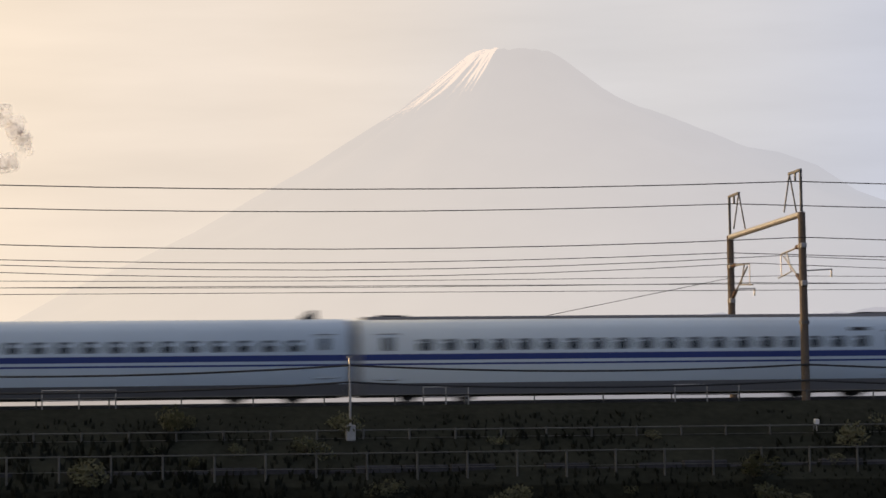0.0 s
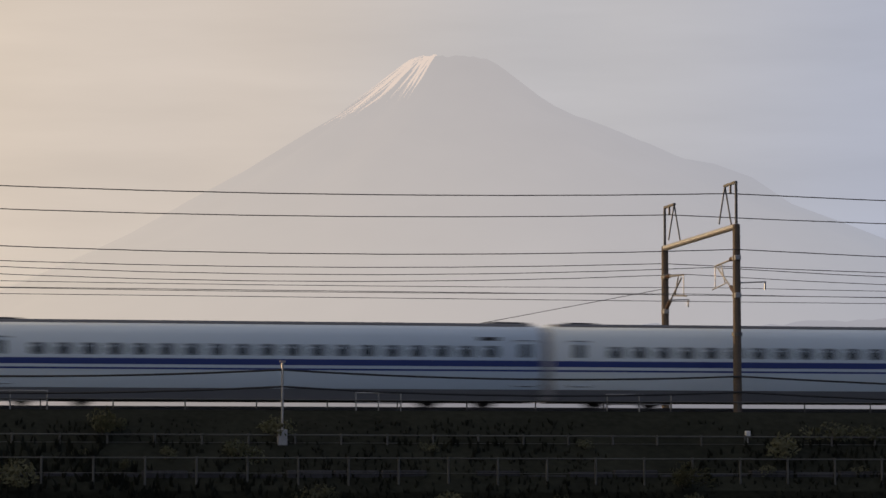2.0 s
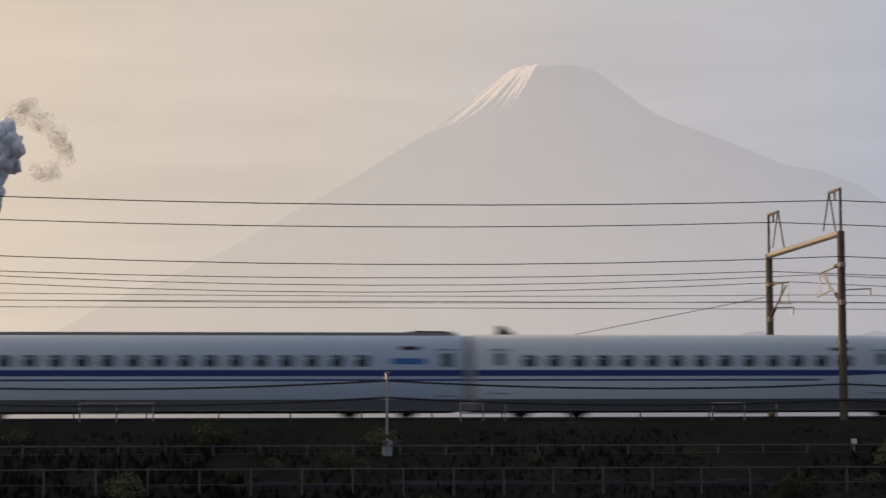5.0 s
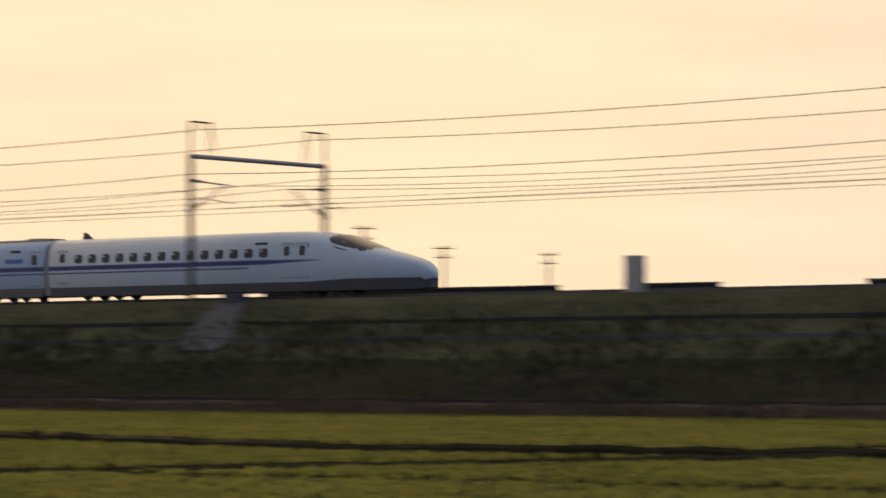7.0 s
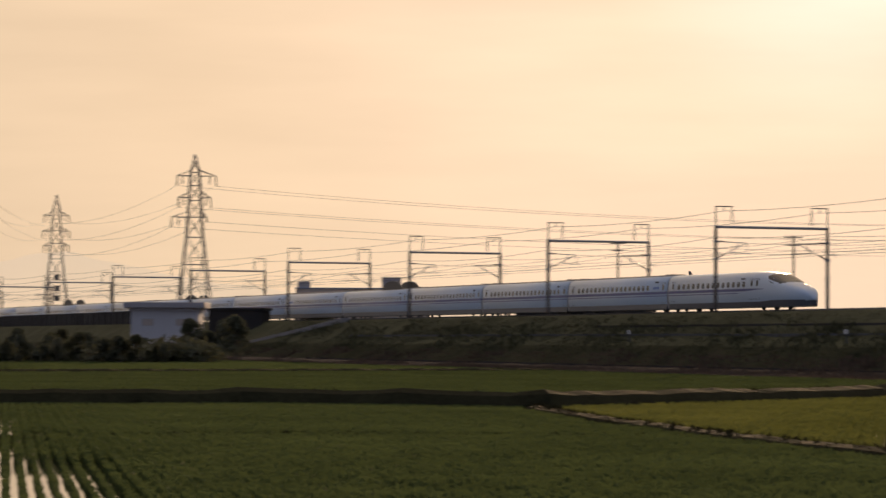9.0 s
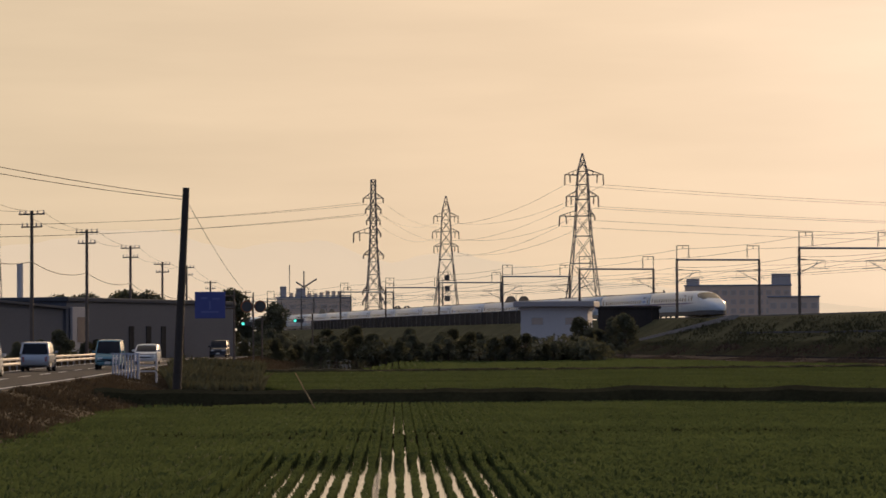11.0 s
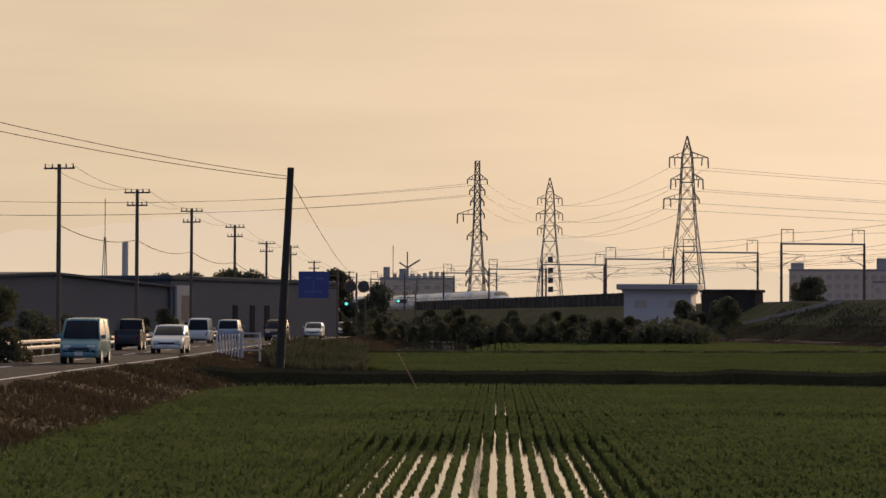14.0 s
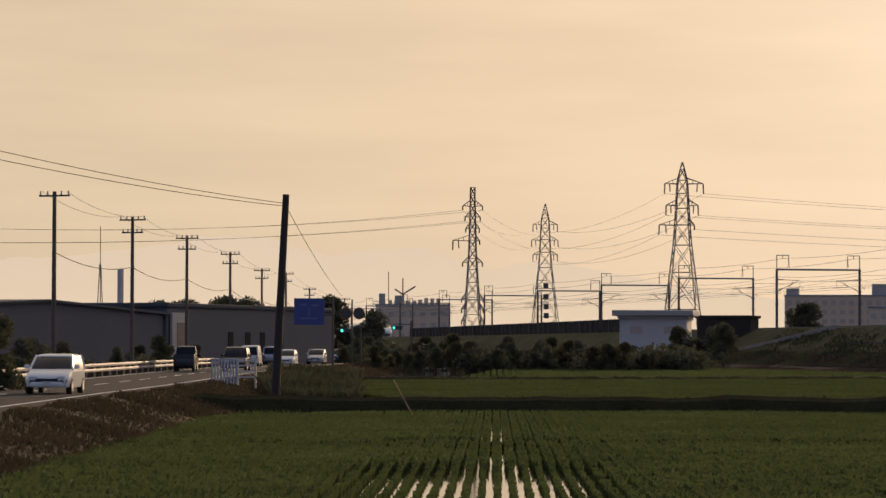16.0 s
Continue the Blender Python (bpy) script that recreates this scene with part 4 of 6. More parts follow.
def build_mountain():
    c = ring_at(FUJI_AZ, FUJI_R)
    ex = Vector((math.cos(radians(FUJI_AZ)), math.sin(radians(FUJI_AZ)), 0))
    ey = Vector((-ex.y, ex.x, 0))
    rings, n = [], 120
    for r in [4, 15, 28, 42, 52, 62, 75, 90, 105, 120, 140, 160, 185, 210, 240, 275, 310, 350, 400, 450, 520, 600, 700, 800, 900, 1000, 1120]:
        ring = []
        for i in range(n):
            a = 2 * math.pi * i / n
            dx, dy = r * math.cos(a), r * math.sin(a)
            ring.append(c + ex * dx + ey * dy + Vector((0, 0, fuji_height(dx, dy))))
        rings.append(ring)
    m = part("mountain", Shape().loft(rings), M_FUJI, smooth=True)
    tagged(m, "tall hazy volcano with streaks of snow below its summit", "mountain", kind="structure")
    rnd = random.Random(8)
    for k in range(54):
        a = radians(rnd.uniform(186, 250))
        r0, r1 = rnd.uniform(40, 58), rnd.uniform(100, 205) * (1.0 if a < radians(230) else 0.72)
        w = rnd.uniform(0.6, 2.6)
        left, right = [], []
        for j in range(9):
            u = j / 8
            r = r0 + (r1 - r0) * u
            aa = a + 0.03 * noise.noise((k * 3.1, u * 3, 0))
            ww = w * (math.sin(math.pi * min(1, u + 0.12)) * 0.8 + 0.1) * (1 + 0.5 * noise.noise((k, u * 6, 2)))
            for side, lst in ((-1, left), (1, right)):
                bx, by = r * math.cos(aa) - side * ww * math.sin(aa), r * math.sin(aa) + side * ww * math.cos(aa)
                lst.append(c + ex * bx + ey * by + Vector((0, -1.5, fuji_height(bx, by) + 1.6)))
        s = Shape()
        vs = left + right
        s.add(vs, [(i, i + 1, 9 + i + 1, 9 + i) for i in range(8)])
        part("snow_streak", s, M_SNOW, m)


def hills(name, label, skyline, r, material, depth=260.0):
    """A far ridge: azimuth and elevation of its skyline."""
    az = np.arange(skyline[0][0], skyline[-1][0] + 0.001, 0.25)
    el = np.interp(az, [a for a, _ in skyline], [e for _, e in skyline])
    rings = []
    for a, e in zip(az, el):
        e = e * (1 + 0.07 * noise.fractal((a * 0.9, r * 0.01, 3), 0.8, 2.0, 4))
        z = 2.85 + math.tan(radians(max(e, 0.0))) * r
        rings.append([ring_at(a, r - depth, -0.2), ring_at(a, r - depth * 0.5, z * 0.55), ring_at(a, r, z), ring_at(a, r + depth, -0.2)])
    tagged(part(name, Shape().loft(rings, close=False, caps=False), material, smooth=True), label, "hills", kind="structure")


build_mountain()
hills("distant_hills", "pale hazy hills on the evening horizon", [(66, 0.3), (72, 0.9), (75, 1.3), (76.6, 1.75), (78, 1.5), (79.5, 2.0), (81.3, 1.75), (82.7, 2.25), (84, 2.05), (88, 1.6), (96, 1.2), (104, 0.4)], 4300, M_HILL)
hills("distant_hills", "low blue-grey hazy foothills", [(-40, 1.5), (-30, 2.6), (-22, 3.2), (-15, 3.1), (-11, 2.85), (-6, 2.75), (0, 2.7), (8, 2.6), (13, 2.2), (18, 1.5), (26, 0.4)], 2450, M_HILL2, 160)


# ---- chimneys and smoke ----
M_STACK = mat("painted_stack", (0.72, 0.71, 0.72), 0.7, vary=0.15, scale=0.1, fine=1.0, bump=0.05)
def smoke_mat(name, color, solid, peak):
    """Steam: light scatters far inside it; solid: how much of it there is."""
    m = mat(name, color, 1.0, vary=0.05, scale=0.1, fine=0.5, bump=0.15, spec=0.0)
    b = m.node_tree.nodes["Principled BSDF"]
    b.inputs["Subsurface Weight"].default_value, b.inputs["Subsurface Scale"].default_value = 1.0, 5.0
    b.inputs["Subsurface Radius"].default_value = (1.0, 1.0, 1.0)
    N, L = m.node_tree.nodes.new, m.node_tree.links.new
    nz = N("ShaderNodeTexNoise"); nz.inputs["Scale"].default_value = 0.16; nz.inputs["Detail"].default_value = 6
    tc = N("ShaderNodeTexCoord"); L(tc.outputs["Object"], nz.inputs["Vector"])
    rg = N("ShaderNodeMapRange"); rg.inputs[1].default_value, rg.inputs[2].default_value = 0.62 - 0.42 * solid, 0.80 - 0.36 * solid
    rg.inputs[3].default_value, rg.inputs[4].default_value = 0.0, peak
    L(nz.outputs["Fac"], rg.inputs[0])
    clear = N("ShaderNodeBsdfTransparent")
    ms = N("ShaderNodeMixShader")
    out = m.node_tree.nodes["Material Output"]
    L(out.inputs[0].links[0].from_socket, ms.inputs[2])
    L(clear.outputs[0], ms.inputs[1]); L(rg.outputs[0], ms.inputs[0]); L(ms.outputs[0], out.inputs[0])
    return m


M_SMOKE = smoke_mat("white_steam", (0.97, 0.96, 0.95), 1.0, 1.0)
M_WISP = smoke_mat("thin_grey_smoke", (0.9, 0.8, 0.74), 0.5, 0.2)
M_SMOKE2 = smoke_mat("grey_smoke", (0.84, 0.74, 0.66), 0.8, 0.72)
def build_stack(az, r, el, w0, w1, label):
    h = 2.85 + math.tan(radians(el)) * r
    th = thing("factory_chimney", label, "chimney", "factory chimneys", m=Matrix.Translation(ring_at(az, r)))
    part("shaft", Shape().tube((0, 0, -0.2), (0, 0, h), w1, w0, n=20), M_STACK, th, smooth=True)
    for u in (0.62, 0.8, 0.93):
        part("gallery", Shape().tube((0, 0, h * u), (0, 0, h * u + 0.5), w0 * 1.7, n=20), M_STACK, th)
    for k in range(4):
        a = k * math.pi / 2 + 0.4
        part("leg", Shape().tube((math.cos(a) * w1 * 1.9, math.sin(a) * w1 * 1.9, -0.2), (math.cos(a) * w0 * 1.5, math.sin(a) * w0 * 1.5, h * 0.93), 0.22), M_STACK, th)
    return th


def puff(name, th, p, r, seed, material, squash=1.0):
    bm = bmesh.new()
    bmesh.ops.create_icosphere(bm, subdivisions=4, radius=1.0)
    for v in bm.verts:
        d = v.co.normalized()
        k = 1 + 0.42 * noise.fractal(d * 1.5 + Vector((seed * 3.7, 0, 0)), 1.1, 2.0, 4) + 0.16 * abs(noise.noise(d * 5 + Vector((seed, 2, 0))))
        v.co = Vector((d.x * k * r, d.y * k * r, d.z * k * r * squash)) + p
    me = bpy.data.meshes.new(name)
    bm.to_mesh(me)
    bm.free()
    me.materials.append(material)
    me.polygons.foreach_set("use_smooth", [True] * len(me.polygons))
    ob = new(name, me)
    ob.parent = th
    return ob


PLUMES = []


def build_plume(az, r, trail, label, material, drift):
    """trail: azimuth, elevation and angular radius of each billow."""
    base = ring_at(az, r)
    th = thing("smoke_plume", label, "smoke", "chimney plumes", m=Matrix.Translation(base))
    if "wisps" in label:
        material = M_WISP
        rnd, thin = random.Random(3), []
        for p, n in zip(trail[:-1], trail[1:]):
            for k in range(2):
                u = k / 2
                thin.append(tuple(a + (b - a) * u + rnd.gauss(0, 0.05) for a, b in zip(p[:2], n[:2])) + ((p[2] + (n[2] - p[2]) * u) * rnd.uniform(0.8, 1.4),))
        trail = thin
    for i, (a, e, q) in enumerate(trail):
        p = ring_at(a, r, 2.85 + math.tan(radians(e)) * r) - base
        puff("billow", th, p, math.radians(q) * r, i + az, material)
    PLUMES.append((th, base, drift))


build_stack(0.90, 900, 4.5, 1.25, 1.9, "pale factory chimney with galleries, smoking")
build_plume(0.90, 900, [(0.9, 4.62, 0.09), (0.93, 4.82, 0.15), (0.98, 5.05, 0.22), (0.92, 5.33, 0.3), (0.72, 5.62, 0.42), (1.05, 5.7, 0.25), (0.5, 5.95, 0.4), (0.85, 6.1, 0.46), (0.4, 6.4, 0.34), (0.62, 6.62, 0.46), (0.15, 6.7, 0.36), (0.35, 7.0, 0.42), (0.0, 6.95, 0.3), (0.1, 7.22, 0.26), (0.5, 7.1, 0.22)],
            "thick white steam plume rising from a chimney", M_SMOKE, (0.12, 0, 0.25))
build_plume(-0.1, 905, [(0.05, 7.5, 0.16), (-0.35, 7.58, 0.22), (-0.6, 7.45, 0.16), (-0.95, 7.2, 0.15), (-1.15, 6.85, 0.15), (-0.95, 6.6, 0.14), (-0.75, 6.4, 0.16), (-0.45, 6.2, 0.14)], "thin curling wisps of grey smoke", M_SMOKE2, (0.12, 0, 0.25))
build_stack(50.6, 1000, 3.3, 0.55, 0.8, "hazy factory chimney against the evening sky")
build_plume(50.6, 1000, [(50.6, 3.45, 0.1), (50.62, 3.65, 0.2), (50.5, 3.9, 0.36), (50.75, 4.05, 0.33), (50.5, 4.2, 0.3), (50.36, 4.36, 0.22), (50.22, 4.5, 0.14), (50.08, 4.6, 0.1)],
            "pale grey smoke plume drifting over a chimney", M_SMOKE, (0.12, 0, 0.25))
build_stack(24.9, 700, 1.9, 1.0, 1.4, "short pale chimney behind a factory roof")
build_plume(24.9, 700, [(24.85, 1.9, 0.14), (24.9, 2.1, 0.3), (24.75, 2.45, 0.26), (25.05, 2.6, 0.2), (25.7, 2.75, 0.14)], "small white steam cloud above a factory roof", M_SMOKE, (0.12, 0, 0.25))


# ---- power towers ----
M_LATT = mat("tower_steel", (0.22, 0.20, 0.18), 0.6, 0.3, vary=0.2, bump=0.0)


def build_tower(az, r, el, arms, turn, base_w, label, peak=True, panels=()):
    """A lattice tower; arms: height and both half lengths; panels: heights of its plates."""
    h = 2.85 + math.tan(radians(el)) * r
    th = thing("transmission_tower", label, "pylon", "power line towers", m=Matrix.Translation(ring_at(az, r)) @ pose(0, 0, 0, 0, 0, az + turn))
    k = 0.115

    def half(z):
        u = z / h
        return base_w * float(np.interp(u, [0, 0.62, 0.9, 1.0], [1.0, 0.36, 0.24, 0.02 if peak else 0.22])) / 2
    lv = [0.0]
    while lv[-1] < h * 0.97:
        lv.append(min(h, lv[-1] + max(2.0, half(lv[-1]) * 2.4)))
    c = ((-1, -1), (1, -1), (1, 1), (-1, 1))
    for sx, sy in c:
        part("leg", Shape().path([(sx * half(a), sy * half(a), a) for a in lv], k, 5), M_LATT, th)
    s = Shape()
    for a, b in zip(lv[:-1], lv[1:]):
        for i in range(4):
            p, q = c[i], c[(i + 1) % 4]
            s.tube((p[0] * half(a), p[1] * half(a), a), (q[0] * half(b), q[1] * half(b), b), k * 0.72, n=4)
            s.tube((q[0] * half(a), q[1] * half(a), a), (p[0] * half(b), p[1] * half(b), b), k * 0.72, n=4)
            s.tube((p[0] * half(b), p[1] * half(b), b), (q[0] * half(b), q[1] * half(b), b), k * 0.72, n=4)
    part("bracing", s, M_LATT, th)
    ends = []
    for z, left, right in arms:
        z *= h
        for sg, l in ((-1, left), (1, right)):
            s = Shape()
            for sy in (-1, 1):
                s.tube((sg * half(z), sy * half(z), z), (sg * l, 0, z + 0.1), k * 0.9, n=4)
                s.tube((sg * half(z + 1.3), sy * half(z + 1.3), z + 1.3), (sg * l, 0, z + 0.1), k * 0.8, n=4)
            for u in (0.35, 0.68):
                x = sg * (half(z) + (l - half(z)) * u)
                s.tube((x, 0, z), (x, 0, z + 1.3 * (1 - u)), k * 0.7, n=4)
            arm = part("crossarm", s, M_LATT, th)
            drop = 2.1 if l > 2.6 else 0.9
            part("insulator", Shape().tube((sg * l, 0, z + 0.1), (sg * l * 1.02, 0, z - drop), 0.15, n=6), M_INSUL, arm)
            if l > 3.3:
                part("insulator", Shape().tube((sg * l * 0.72, 0, z + 0.1), (sg * l * 0.70, 0, z - drop * 0.8), 0.13, n=6), M_INSUL, arm)
            ends.append(th.matrix_basis @ Vector((sg * l * 1.02, 0, z - drop)))
    for u in panels:
        w = 0.8
        part("sign_panel", Shape().box(-w, -half(u * h) - 0.14, u * h - 0.85, w, -half(u * h) - 0.06, u * h + 0.85, bevel=0.03), M_DSTEEL, th, "dark square letter plate")
    ends.append(th.matrix_basis @ Vector((0, 0, h)))
    return ends


T1 = build_tower(78.35, 640, 3.16, [(0.89, 2.2, 2.2), (0.826, 1.7, 1.7), (0.76, 1.5, 1.5), (0.687, 4.4, 1.6), (0.56, 2.2, 2.2), (0.35, 2.4, 2.4), (0.29, 2.4, 2.4), (0.22, 2.4, 2.4)], 8, 4.4, "slim lattice power tower with short arms", peak=False)
T2 = build_tower(76.9, 900, 2.83, [(0.863, 3.8, 3.8), (0.76, 4.2, 4.0), (0.664, 3.8, 3.8)], 5, 10.0, "hazy lattice power tower with four dark letter plates", panels=(0.457, 0.385, 0.319, 0.26))
T3 = build_tower(74.17, 620, 3.66, [(0.89, 3.8, 4.5), (0.78, 3.5, 3.4), (0.68, 5.0, 2.6)], 8, 9.0, "tall lattice power tower with three pairs of arms")


def span(label, a, b, sag, r=0.035):
    a, b = Vector(a), Vector(b)
    pts = []
    for k in range(25):
        u = k / 24
        p = a.lerp(b, u)
        p.z -= 4 * u * (1 - u) * sag
        pts.append(p)
    tagged(part("power_line", Shape().path(pts, r, 4), M_WIRE), label, "wire", "power lines")


for i in range(6):
    span("thin sagging high voltage line", T3[i], ring_at(50 - i, 760, 36 - 3 * (i // 2)), 6, 0.03)
    span("thin sagging high voltage line", T3[i], T2[i], 3, 0.03)
for i in range(4):
    span("thin sagging high voltage line", T1[i], ring_at(98 + i, 520, 30 - 3 * (i // 2)), 6, 0.03)
    span("thin sagging high voltage line", T1[i], T2[i], 3, 0.03)


# ---- buildings ----
M_WALLG = mat("grey_cladding", (0.11, 0.112, 0.128), 0.7, spec=0.2, vary=0.12, scale=0.15, fine=3.0, bump=0.08)
M_VENT = mat("rusted_vent_steel", (0.24, 0.18, 0.14), 0.7, 0.1, vary=0.2)
M_WALLP = mat("pale_plaster", (0.42, 0.38, 0.36), 0.8, vary=0.12, scale=0.3, fine=4)
# Aerial haze is mixed into the base colour of these distant walls.
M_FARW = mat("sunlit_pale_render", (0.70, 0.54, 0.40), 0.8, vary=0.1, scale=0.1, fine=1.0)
M_WALLW = mat("white_plaster", (0.60, 0.56, 0.53), 0.8, vary=0.1, scale=0.3, fine=4)
M_SHEETROOF = mat("sheet_roof", (0.28, 0.30, 0.34), 0.5, 0.2, vary=0.15, scale=0.2, fine=4)
M_DARKROOF = mat("weathered_dark_roof", (0.085, 0.085, 0.095), 0.8, spec=0.2, vary=0.2, scale=0.2, fine=3)
# Glass lightened close to the wall colour, standing in for haze.
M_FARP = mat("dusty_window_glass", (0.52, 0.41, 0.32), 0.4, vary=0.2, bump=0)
M_WINDOW = mat("dark_window_glass", (0.016, 0.018, 0.024), 0.3, spec=0.12, vary=0.3, bump=0)
M_FRAME = mat("pale_metal_frame", (0.5, 0.5, 0.5), 0.5, 0.3, vary=0.1, bump=0)


def building(name, label, at, turn, size, roof="flat", windows=(), wall=None, roof_m=None, extras=(), pane=None):
    """A block with its wall, roof and windows; x along the front, which faces -y."""
    lx, ly, h = size
    th = thing(name, label, "building", m=Matrix.Translation(at) @ pose(0, 0, 0, 0, 0, turn))
    wall, roof_m = wall or M_WALLG, roof_m or M_SHEETROOF
    part("wall", Shape().box(-lx / 2, 0, -0.3, lx / 2, ly, h, bevel=0.04), wall, th)
    if roof == "flat":
        part("roof", Shape().box(-lx / 2 - 0.25, -0.25, h + 0.004, lx / 2 + 0.25, ly + 0.25, h + 0.4, bevel=0.06), roof_m, th)
    else:
        k = roof
        part("gable", Shape().prism([(-lx / 2, h + 0.004), (lx / 2, h + 0.004), (0, h + k)], 0.0, ly), wall, th)
        s = Shape()
        for sg in (-1, 1):
            s.prism([(sg * (lx / 2 + 0.5), h - 0.1), (sg * (lx / 2 + 0.5), h + 0.12), (0, h + k + 0.22), (0, h + k + 0.02)], -0.4, ly + 0.4)
        part("roof", s, roof_m, th)
    nx, nz, ww, wh, z0 = windows if windows else (0, 0, 0, 0, 0)
    for j in range(nz):
        for i in range(nx):
            x = -lx / 2 + lx * (i + 0.5) / nx
            z = z0 + j * (h - z0) / max(1, nz)
            f = part("window", Shape().box(x - ww / 2 - 0.08, -0.05, z - 0.08, x + ww / 2 + 0.08, 0.02, z + wh + 0.08), M_FRAME, th)
            part("pane", Shape().box(x - ww / 2, -0.06, z, x + ww / 2, -0.03, z + wh), pane or M_WINDOW, f)
    for nm, s, m_ in extras:
        part(nm, s, m_, th)
    return th


# long warehouse beside the road
a0, a1, a2 = ring_at(89.5, 226), ring_at(84.5, 262), ring_at(81.2, 298)
d1 = a1 - a0
building("warehouse", "long grey clad warehouse with a low pitched roof beside the road", (a0 + a1) / 2, math.degrees(math.atan2(d1.y, d1.x)), (d1.length, 60, 5.7), roof=0.75, roof_m=M_DARKROOF)
d2 = a2 - a1
building("warehouse", "grey warehouse wing with tall narrow openings", (a1 + a2) / 2 + Vector((0.15, 0.25, 0)), math.degrees(math.atan2(d2.y, d2.x)), (d2.length, 30, 6.3),
         roof_m=M_DARKROOF, extras=[("signboard", Shape().box(-d2.length / 2 + 0.6, -0.35, 1.2, -d2.length / 2 + 4.0, -0.05, 5.8, bevel=0.05), M_WALLP),
                                    ("emblem", Shape().box(-d2.length / 2 + 1.5, -0.4, 2.6, -d2.length / 2 + 3.1, -0.36, 4.9, bevel=0.02), M_VENT)]
         + [("opening", Shape().box(-d2.length / 2 + x, -0.08, 0.6, -d2.length / 2 + x + 1.1, 0.02, 4.1, bevel=0.03), M_DARKC) for x in (13.5, 17.5, 21.0, 25.5)])
for az, r, el in ((86.05, 330, 1.5), ):
    th = thing("water_tank_tower", "pale cylindrical tower behind the warehouse", "tower", m=Matrix.Translation(ring_at(az - 0.7, r)))
    part("shaft", Shape().tube((0, 0, 0), (0, 0, 2.85 + math.tan(radians(el)) * r), 0.36, n=20), M_WALLW, th, smooth=True)
th = thing("radio_mast", "thin lattice radio mast behind the warehouse", "mast", m=Matrix.Translation(ring_at(85.75, 400)))
s = Shape()
for k in range(3):
    a = k * 2.09
    s.tube((math.cos(a) * 0.8, math.sin(a) * 0.8, 0), (math.cos(a) * 0.1, math.sin(a) * 0.1, 14), 0.07, n=5)
part("lattice", s.tube((0, 0, 13.9), (0, 0, 2.85 + 16.4), 0.06, n=5), M_LATT, th)

# plant with roof tanks
extra = []
rnd = random.Random(4)
for i in range(9):
    x = -7 + i * 1.9
    extra.append(("roof_tank", Shape().tube((x, 3, 15.9), (x, 3, 16.9 + rnd.random()), 0.65, n=14), M_FARW))
extra += [("roof_hut", Shape().box(-10.5, 2, 15.9, -8.5, 6, 19.2, bevel=0.05), M_WALLP), ("roof_hut", Shape().box(-5.5, 2, 15.9, -2.5, 6, 18.6, bevel=0.05), M_WALLP), ("roof_mast", Shape().tube((-3, 3, 15.9), (-3, 3, 24), 0.2), M_LATT),
          ("roof_mast", Shape().tube((-7.5, 3, 15.9), (-7.5, 3, 26), 0.12), M_LATT), ("boom", Shape().tube((-3, 3, 19), (1, 3, 21.5), 0.25), M_LATT), ("boom", Shape().tube((-3, 3, 19), (-5.5, 3, 20.6), 0.25), M_LATT)]
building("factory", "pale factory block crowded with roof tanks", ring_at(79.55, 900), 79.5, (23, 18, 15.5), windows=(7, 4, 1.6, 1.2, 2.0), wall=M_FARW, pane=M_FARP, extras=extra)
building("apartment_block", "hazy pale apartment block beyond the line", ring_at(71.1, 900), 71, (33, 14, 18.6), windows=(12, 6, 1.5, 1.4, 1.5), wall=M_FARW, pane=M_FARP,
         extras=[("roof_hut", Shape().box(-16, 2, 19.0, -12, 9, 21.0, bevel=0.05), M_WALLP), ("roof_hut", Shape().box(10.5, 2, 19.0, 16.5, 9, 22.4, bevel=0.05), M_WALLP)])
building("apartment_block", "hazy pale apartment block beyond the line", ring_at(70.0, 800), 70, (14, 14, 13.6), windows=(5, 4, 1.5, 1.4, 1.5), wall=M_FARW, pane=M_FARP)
# signal hut by the line
hut = building("signal_hut", "white two storey railway hut with a flat overhanging roof", ring_at(74.75, 375, 0.8), 69, (8.8, 7, 5.6), wall=M_WALLW, windows=(2, 1, 1.5, 0.9, 3.7), roof_m=M_WALLW, pane=M_FARP,
               extras=[("eave", Shape().box(-5.3, -0.9, 6.0, 5.3, 7.9, 6.75, bevel=0.08), M_WALLP)])
building("lineside_shed", "dark low shed at the top of the embankment", ring_at(73.35, 395, 3.3), 60, (7.5, 5, 3.4), wall=M_DARKC, roof_m=M_DARKC)
# factory with roof vents behind the line
ex = []
for y, z, w in ((14, 16.1, 0.75), (37, 16.3, 0.75), (64, 16.7, 0.75), (25, 14.6, 0.5), (50, 15.0, 0.6), (77, 15.4, 0.7)):
    ex.append(("roof_vent", Shape().box(-w, y - w, 12.4, w, y + w, z - 0.45, bevel=0.06).box(-w - 0.25, y - w - 0.25, z - 0.45, w + 0.25, y + w + 0.25, z, bevel=0.06), M_VENT))
building("factory_hall", "long low factory hall with a pitched roof and square vents", ring_at(19.9, 290), 42.4, (23, 82, 10.9), roof=2.2, wall=M_WALLP, extras=ex)
building("site_office", "small teal and white prefabricated building", ring_at(15.3, 160, 0), 15, (4.4, 3, 6.9), wall=mat("teal_panel", (0.20, 0.30, 0.32), 0.6, vary=0.1), windows=(2, 1, 1.2, 1.0, 5.0))
building("white_warehouse", "white walled building seen through the underpass", ring_at(10.1, 230, 0), 10, (16, 10, 6.5), wall=mat("pale_blue_cladding", (0.34, 0.36, 0.41), 0.7, vary=0.15, scale=0.3, fine=4), windows=(4, 1, 2.0, 0.7, 3.4), pane=M_FARP)
